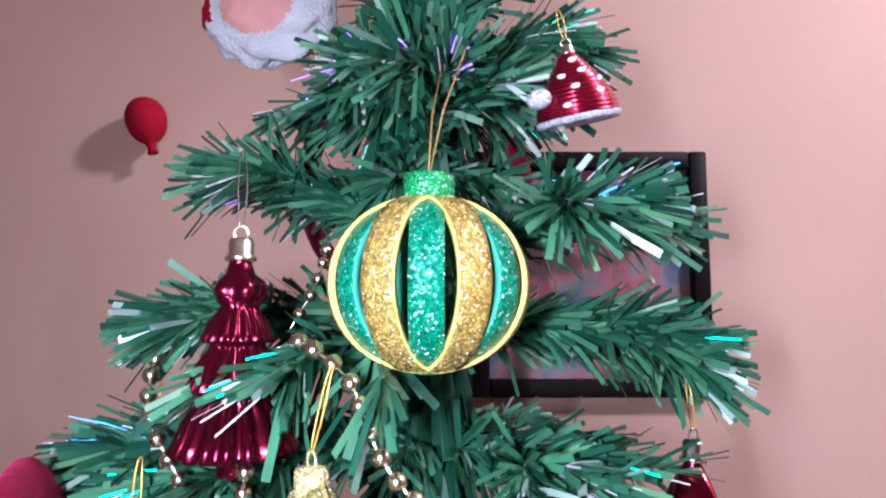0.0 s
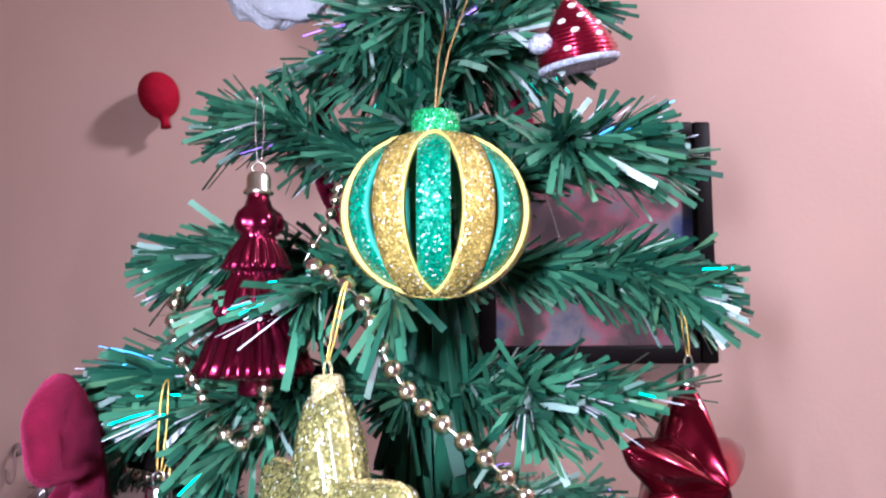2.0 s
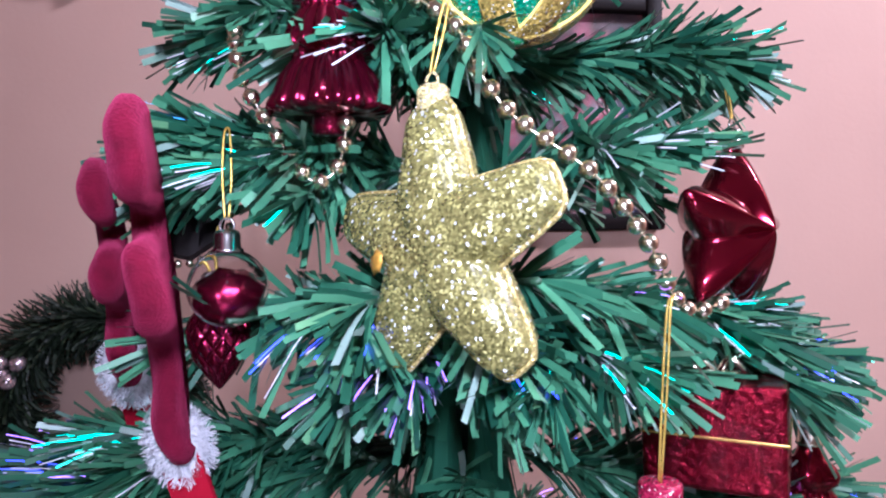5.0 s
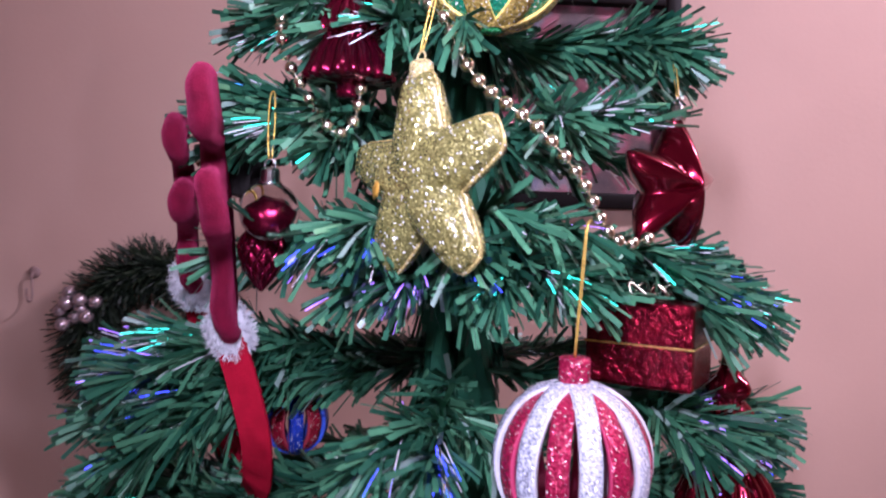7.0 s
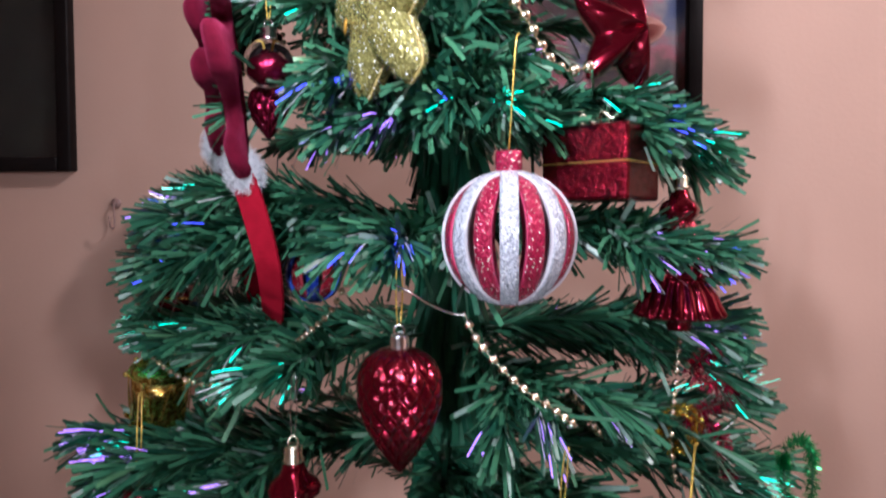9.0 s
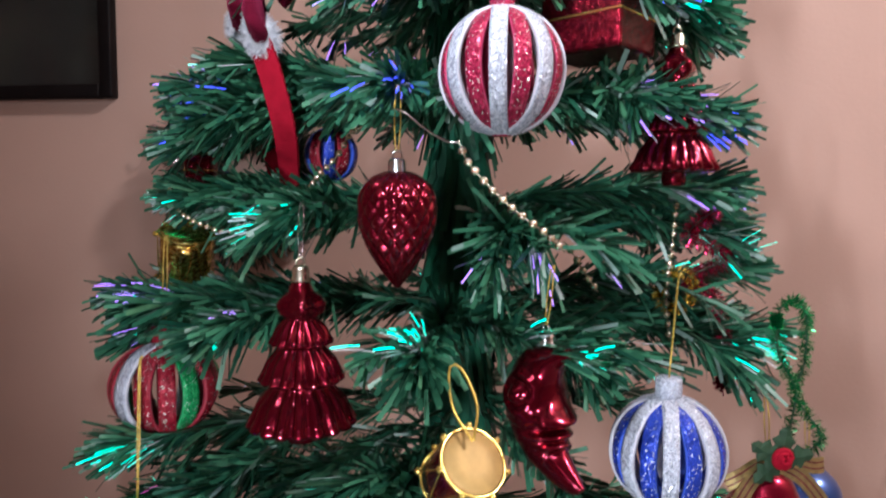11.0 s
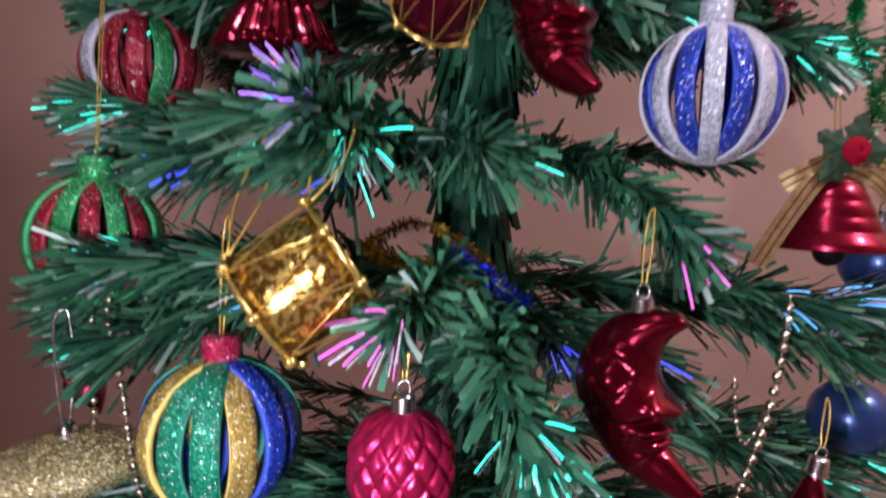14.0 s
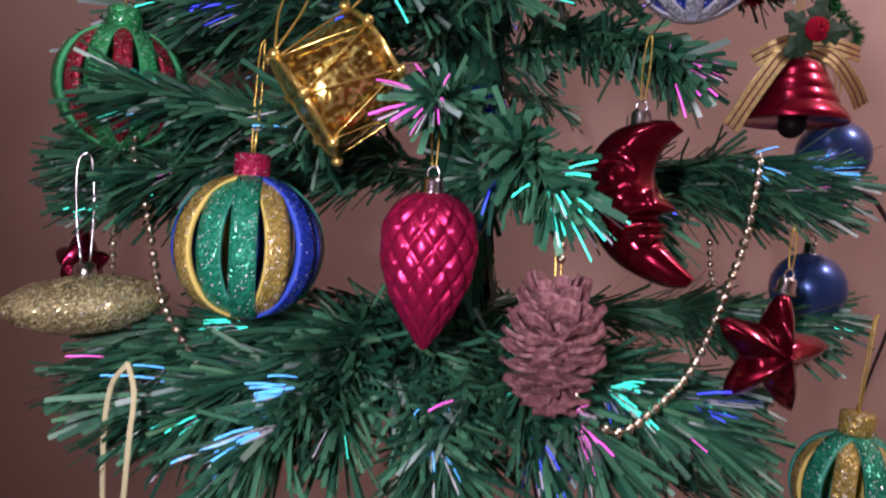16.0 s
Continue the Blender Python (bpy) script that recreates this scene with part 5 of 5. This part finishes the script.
# wreath on the wall
wr = thing("wreath", (-0.372, 0.805, 1.172), "green bristly wreath with silver berries on the wall, shade in its colour", "wreath")
# green taken almost to black: the wreath's lack of light is in the colour
wreath_mat = material("shaded_wreath_bristle", (0.004, 0.010, 0.005), rough=0.6, vary=0.3, scale=30, island=True, second=(0.012, 0.024, 0.008))
ring = [Vector((0.086 * math.cos(a), 0, 0.092 * math.sin(a))) for a in np.linspace(0, 2 * math.pi, 60)]
V, F = brush(ring, 12000, 0.046, 0.0022, 75)
V[:, 1] = np.clip(V[:, 1], -0.05, 0.040)
o = new("bristles", raw_mesh("bristles", V, F, [wreath_mat]))
o.parent = wr
tagged(o, "green bristles darkened for shade", "", "", "stuff")
bm = bmesh.new()
tube(bm, ring, 0.006, 8)
part("ring", bm, stem_mat, wr)
for k in range(9):
    bm = bmesh.new()
    bmesh.ops.create_uvsphere(bm, u_segments=12, v_segments=8, radius=0.009)
    s = part("berry", bm, material("mauve_silver_berry", (0.50, 0.40, 0.42), rough=0.25, metal=0.8), wr)
    s.matrix_basis = pose(-0.086 + 0.020 * math.cos(k * 2.4) * (0.4 + k * 0.12), -0.032 - 0.006 * (k % 2), 0.040 + 0.018 * math.sin(k * 2.4) * (0.4 + k * 0.12))

# ---- bead chains ----
bead_bm = bmesh.new()
bmesh.ops.create_uvsphere(bead_bm, u_segments=12, v_segments=8, radius=1.0)
bead_me = mesh_of(bead_bm, "bead", bead_mat)


def bead_chain(points, pitch, r, label="string of small shiny gold beads draped over branches"):
    th = thing("bead_chain", points[0], label, "bead garland", "gold bead garlands")
    origin = Vector(points[0])
    sp = [p - origin for p in spline(points, 24)]
    bm = bmesh.new()
    tube(bm, sp[::3] + [sp[-1]], r * 0.16, 5)
    part("cord", bm, gold_metal, th)
    acc, last = 0.0, sp[0]
    for p in sp:
        acc += (p - last).length
        last = p
        if acc >= pitch:
            acc -= pitch
            b = new("bead", bead_me)
            b.parent = th
            b.matrix_basis = Matrix.Translation(p) @ Matrix.Diagonal((r, r, r, 1))
    return th


bead_chain([(-0.062, 0.275, 1.442), (-0.052, 0.262, 1.440), (-0.035, 0.256, 1.427), (-0.027, 0.251, 1.409), (-0.014, 0.247, 1.390), (0.015, 0.240, 1.367), (0.038, 0.247, 1.343), (0.054, 0.256, 1.319), (0.067, 0.263, 1.312), (0.085, 0.268, 1.316)], 0.0098, 0.0039)
bead_chain([(-0.124, 0.300, 1.440), (-0.122, 0.285, 1.425), (-0.118, 0.279, 1.408), (-0.104, 0.277, 1.385), (-0.091, 0.274, 1.368), (-0.081, 0.274, 1.374), (-0.077, 0.270, 1.391), (-0.078, 0.272, 1.408)], 0.0092, 0.0036)
bead_chain([(-0.066, 0.290, 1.445), (-0.057, 0.292, 1.461), (-0.054, 0.299, 1.473), (-0.053, 0.312, 1.488)], 0.0088, 0.0028)
bead_chain([(0.004, 0.208, 1.170), (0.010, 0.203, 1.157), (0.022, 0.198, 1.143), (0.037, 0.198, 1.129), (0.053, 0.203, 1.117), (0.067, 0.215, 1.104)], 0.0076, 0.0027)
bead_chain([(-0.068, 0.270, 1.186), (-0.072, 0.256, 1.179), (-0.079, 0.248, 1.164), (-0.096, 0.256, 1.149), (-0.111, 0.280, 1.138)], 0.0066, 0.0022)
bead_chain([(-0.226, 0.315, 1.150), (-0.224, 0.300, 1.140), (-0.213, 0.290, 1.128), (-0.191, 0.278, 1.118), (-0.167, 0.273, 1.112), (-0.145, 0.273, 1.119), (-0.132, 0.280, 1.130)], 0.0066, 0.0022)
bead_chain([(-0.188, 0.205, 0.866), (-0.184, 0.196, 0.850), (-0.169, 0.188, 0.813), (-0.154, 0.178, 0.772), (-0.133, 0.166, 0.750), (-0.108, 0.166, 0.719)], 0.0072, 0.0027)
bead_chain([(-0.207, 0.212, 0.850), (-0.207, 0.212, 0.831), (-0.206, 0.212, 0.807), (-0.206, 0.213, 0.775)], 0.0068, 0.0023)
bead_chain([(0.188, 0.270, 0.878), (0.185, 0.262, 0.862), (0.175, 0.245, 0.821), (0.158, 0.225, 0.781), (0.140, 0.200, 0.752), (0.119, 0.172, 0.738), (0.097, 0.148, 0.729), (0.081, 0.144, 0.736), (0.074, 0.158, 0.744)], 0.0078, 0.0029)
bead_chain([(0.166, 0.288, 0.826), (0.168, 0.284, 0.800), (0.173, 0.280, 0.788), (0.184, 0.283, 0.806), (0.193, 0.290, 0.834)], 0.0068, 0.0023)
bead_chain([(0.072, 0.305, 1.106), (0.079, 0.300, 1.096), (0.087, 0.300, 1.083), (0.098, 0.312, 1.068)], 0.0085, 0.0028)
bead_chain([(0.157, 0.335, 1.140), (0.154, 0.335, 1.100), (0.149, 0.326, 1.065), (0.152, 0.326, 1.030)], 0.0075, 0.0025)
bead_chain([(0.062, 0.130, 0.838), (0.063, 0.138, 0.822), (0.064, 0.142, 0.806)], 0.0062, 0.0024, "short string of gold beads above a pine cone")
bm = bmesh.new()
tube(bm, spline([(-0.032, 0.193, 1.186), (-0.024, 0.188, 1.183), (-0.014, 0.198, 1.175), (-0.003, 0.208, 1.169), (0.005, 0.208, 1.168)], 6), 0.0007, 5)
tagged(part("garland_wire", bm, silver), "thin bare silver garland wire", "wire")

# ---- tinsel stems ----


def tinsel(points, r, colour, label, density=9000):
    th = thing("tinsel_stem", points[0], label, "tinsel", "twisted tinsel stems")
    origin = Vector(points[0])
    sp = [p - origin for p in spline(points, 10)]
    mat = material("tinsel_" + str(colour), colour, rough=0.22, metal=0.8, vary=0.2, scale=300, island=True, second=tuple(min(1, c * 2.2 + 0.04) for c in colour))
    V, F = brush(sp, density, r * 1.25, 0.0008, 80)
    o = new("foil_bristles", raw_mesh("foil_bristles", V, F, [mat]))
    o.parent = th
    tagged(o, kind="stuff")
    bm = bmesh.new()
    tube(bm, sp, 0.0008, 5)
    part("wire", bm, stem_mat, th)
    return th


tinsel([(0.230, 0.330, 1.055), (0.244, 0.336, 1.062), (0.254, 0.340, 1.048), (0.254, 0.340, 1.015), (0.245, 0.330, 0.991), (0.259, 0.320, 0.963), (0.234, 0.318, 0.948), (0.240, 0.322, 0.979), (0.243, 0.326, 0.997), (0.230, 0.325, 1.023), (0.229, 0.330, 1.051)], 0.0048, (0.01, 0.20, 0.06), "shiny green tinsel stem bent into a loop")
tinsel([(-0.052, 0.250, 0.896), (-0.025, 0.268, 0.908), (0.012, 0.256, 0.892), (0.026, 0.236, 0.877), (-0.006, 0.226, 0.887), (-0.038, 0.236, 0.889), (-0.050, 0.247, 0.894)], 0.0042, (0.45, 0.30, 0.03), "shiny gold tinsel stem bent into a ring")
tinsel([(0.006, 0.206, 0.897), (0.016, 0.202, 0.893), (0.026, 0.199, 0.887), (0.036, 0.198, 0.880), (0.045, 0.200, 0.874)], 0.0050, (0.01, 0.05, 0.45), "shiny blue tinsel stem lying on a branch")
tinsel([(0.191, 0.345, 1.131), (0.166, 0.335, 1.109), (0.196, 0.333, 1.094), (0.165, 0.341, 1.075), (0.188, 0.343, 1.063), (0.195, 0.341, 1.029), (0.196, 0.341, 0.995)], 0.0062, (0.32, 0.005, 0.05), "curly crimson tinsel stem hanging at the edge")

# ---- loose ribbons and cable ----
cream = material("cream_satin_ribbon", (0.55, 0.50, 0.28), rough=0.4, vary=0.1, scale=120)
rb = thing("curling_ribbon", (-0.123, 0.100, 0.752), "narrow cream satin ribbon looped over a branch", "ribbon")
ribbon(rb, [(0, 0, 0), (0.006, -0.004, -0.012), (0.005, -0.005, -0.035), (0.001, -0.002, -0.075)], 0.0022, (0, -1, 0), cream)
ribbon(rb, [(0, 0, 0), (-0.010, 0.004, -0.012), (-0.014, 0.006, -0.036), (-0.013, 0.006, -0.080)], 0.0022, (0, -1, 0), cream)
bm = bmesh.new()
tube(bm, spline([(0.262, 0.40, 0.890), (0.271, 0.372, 0.876), (0.283, 0.370, 0.866), (0.311, 0.375, 0.851), (0.42, 0.55, 0.78), (0.5, 0.80, 0.55), (0.52, 0.845, 0.3)], 6), 0.0019, 6)
tagged(part("lamp_cable", bm, material("dark_cable_plastic", (0.03, 0.02, 0.025), rough=0.5)), "thin dark power cable running from the tree", "cable")
tinsel([(0.147, 0.340, 1.066), (0.155, 0.338, 1.082), (0.170, 0.338, 1.076), (0.168, 0.340, 1.058), (0.153, 0.342, 1.053), (0.147, 0.341, 1.064)], 0.0045, (0.45, 0.30, 0.031), "small gold tinsel ring at the edge of the tree")

# small wire hook left on the wall
wh = thing("wall_hook", (-0.545, 0.85, 1.235), "small brownish wire hook screwed into the wall", "hook")
hook_mat = material("brownish_wire", (0.27, 0.17, 0.155), rough=0.6, metal=0.1)
bm = bmesh.new()
lathe(bm, [(0.001, 0.0), (0.0075, 0.0005), (0.008, 0.003), (0.005, 0.0045), (0.001, 0.005)], 18)
plate = part("plate", bm, hook_mat, wh)
plate.matrix_basis = pose(0, -0.0003, 0.016, 90, 0, 0)
bm = bmesh.new()
tube(bm, spline([(0, -0.004, 0.016), (0, -0.010, 0.012), (0.001, -0.010, -0.012), (0.002, -0.016, -0.022), (0.002, -0.024, -0.018), (0.002, -0.026, -0.004)], 6), 0.0014, 7)
part("prong", bm, hook_mat, wh)

# dark medallion with a rim of gold beads, behind the antlers
md = thing("medallion_ornament", (-0.163, 0.362, 1.358), "dark medallion ornament edged with small gold beads", "ornament", ry=12)
bm = bmesh.new()
lathe(bm, [(0.001, -0.002), (0.021, -0.002), (0.0235, 0.0), (0.021, 0.002), (0.001, 0.0035)], 8)
disc = part("plate", bm, black_wood, md, "dark plate", False)
disc.matrix_basis = pose(0, 0, 0, 90, 22.5, 0)
for k in range(26):
    a = 2 * math.pi * k / 26
    b = new("bead", bead_me)
    b.parent = md
    b.matrix_basis = pose(0.0245 * math.cos(a), -0.001, 0.0245 * math.sin(a)) @ Matrix.Diagonal((0.0022, 0.0022, 0.0022, 1))
loop_thread(md, 0.025, 0.03)
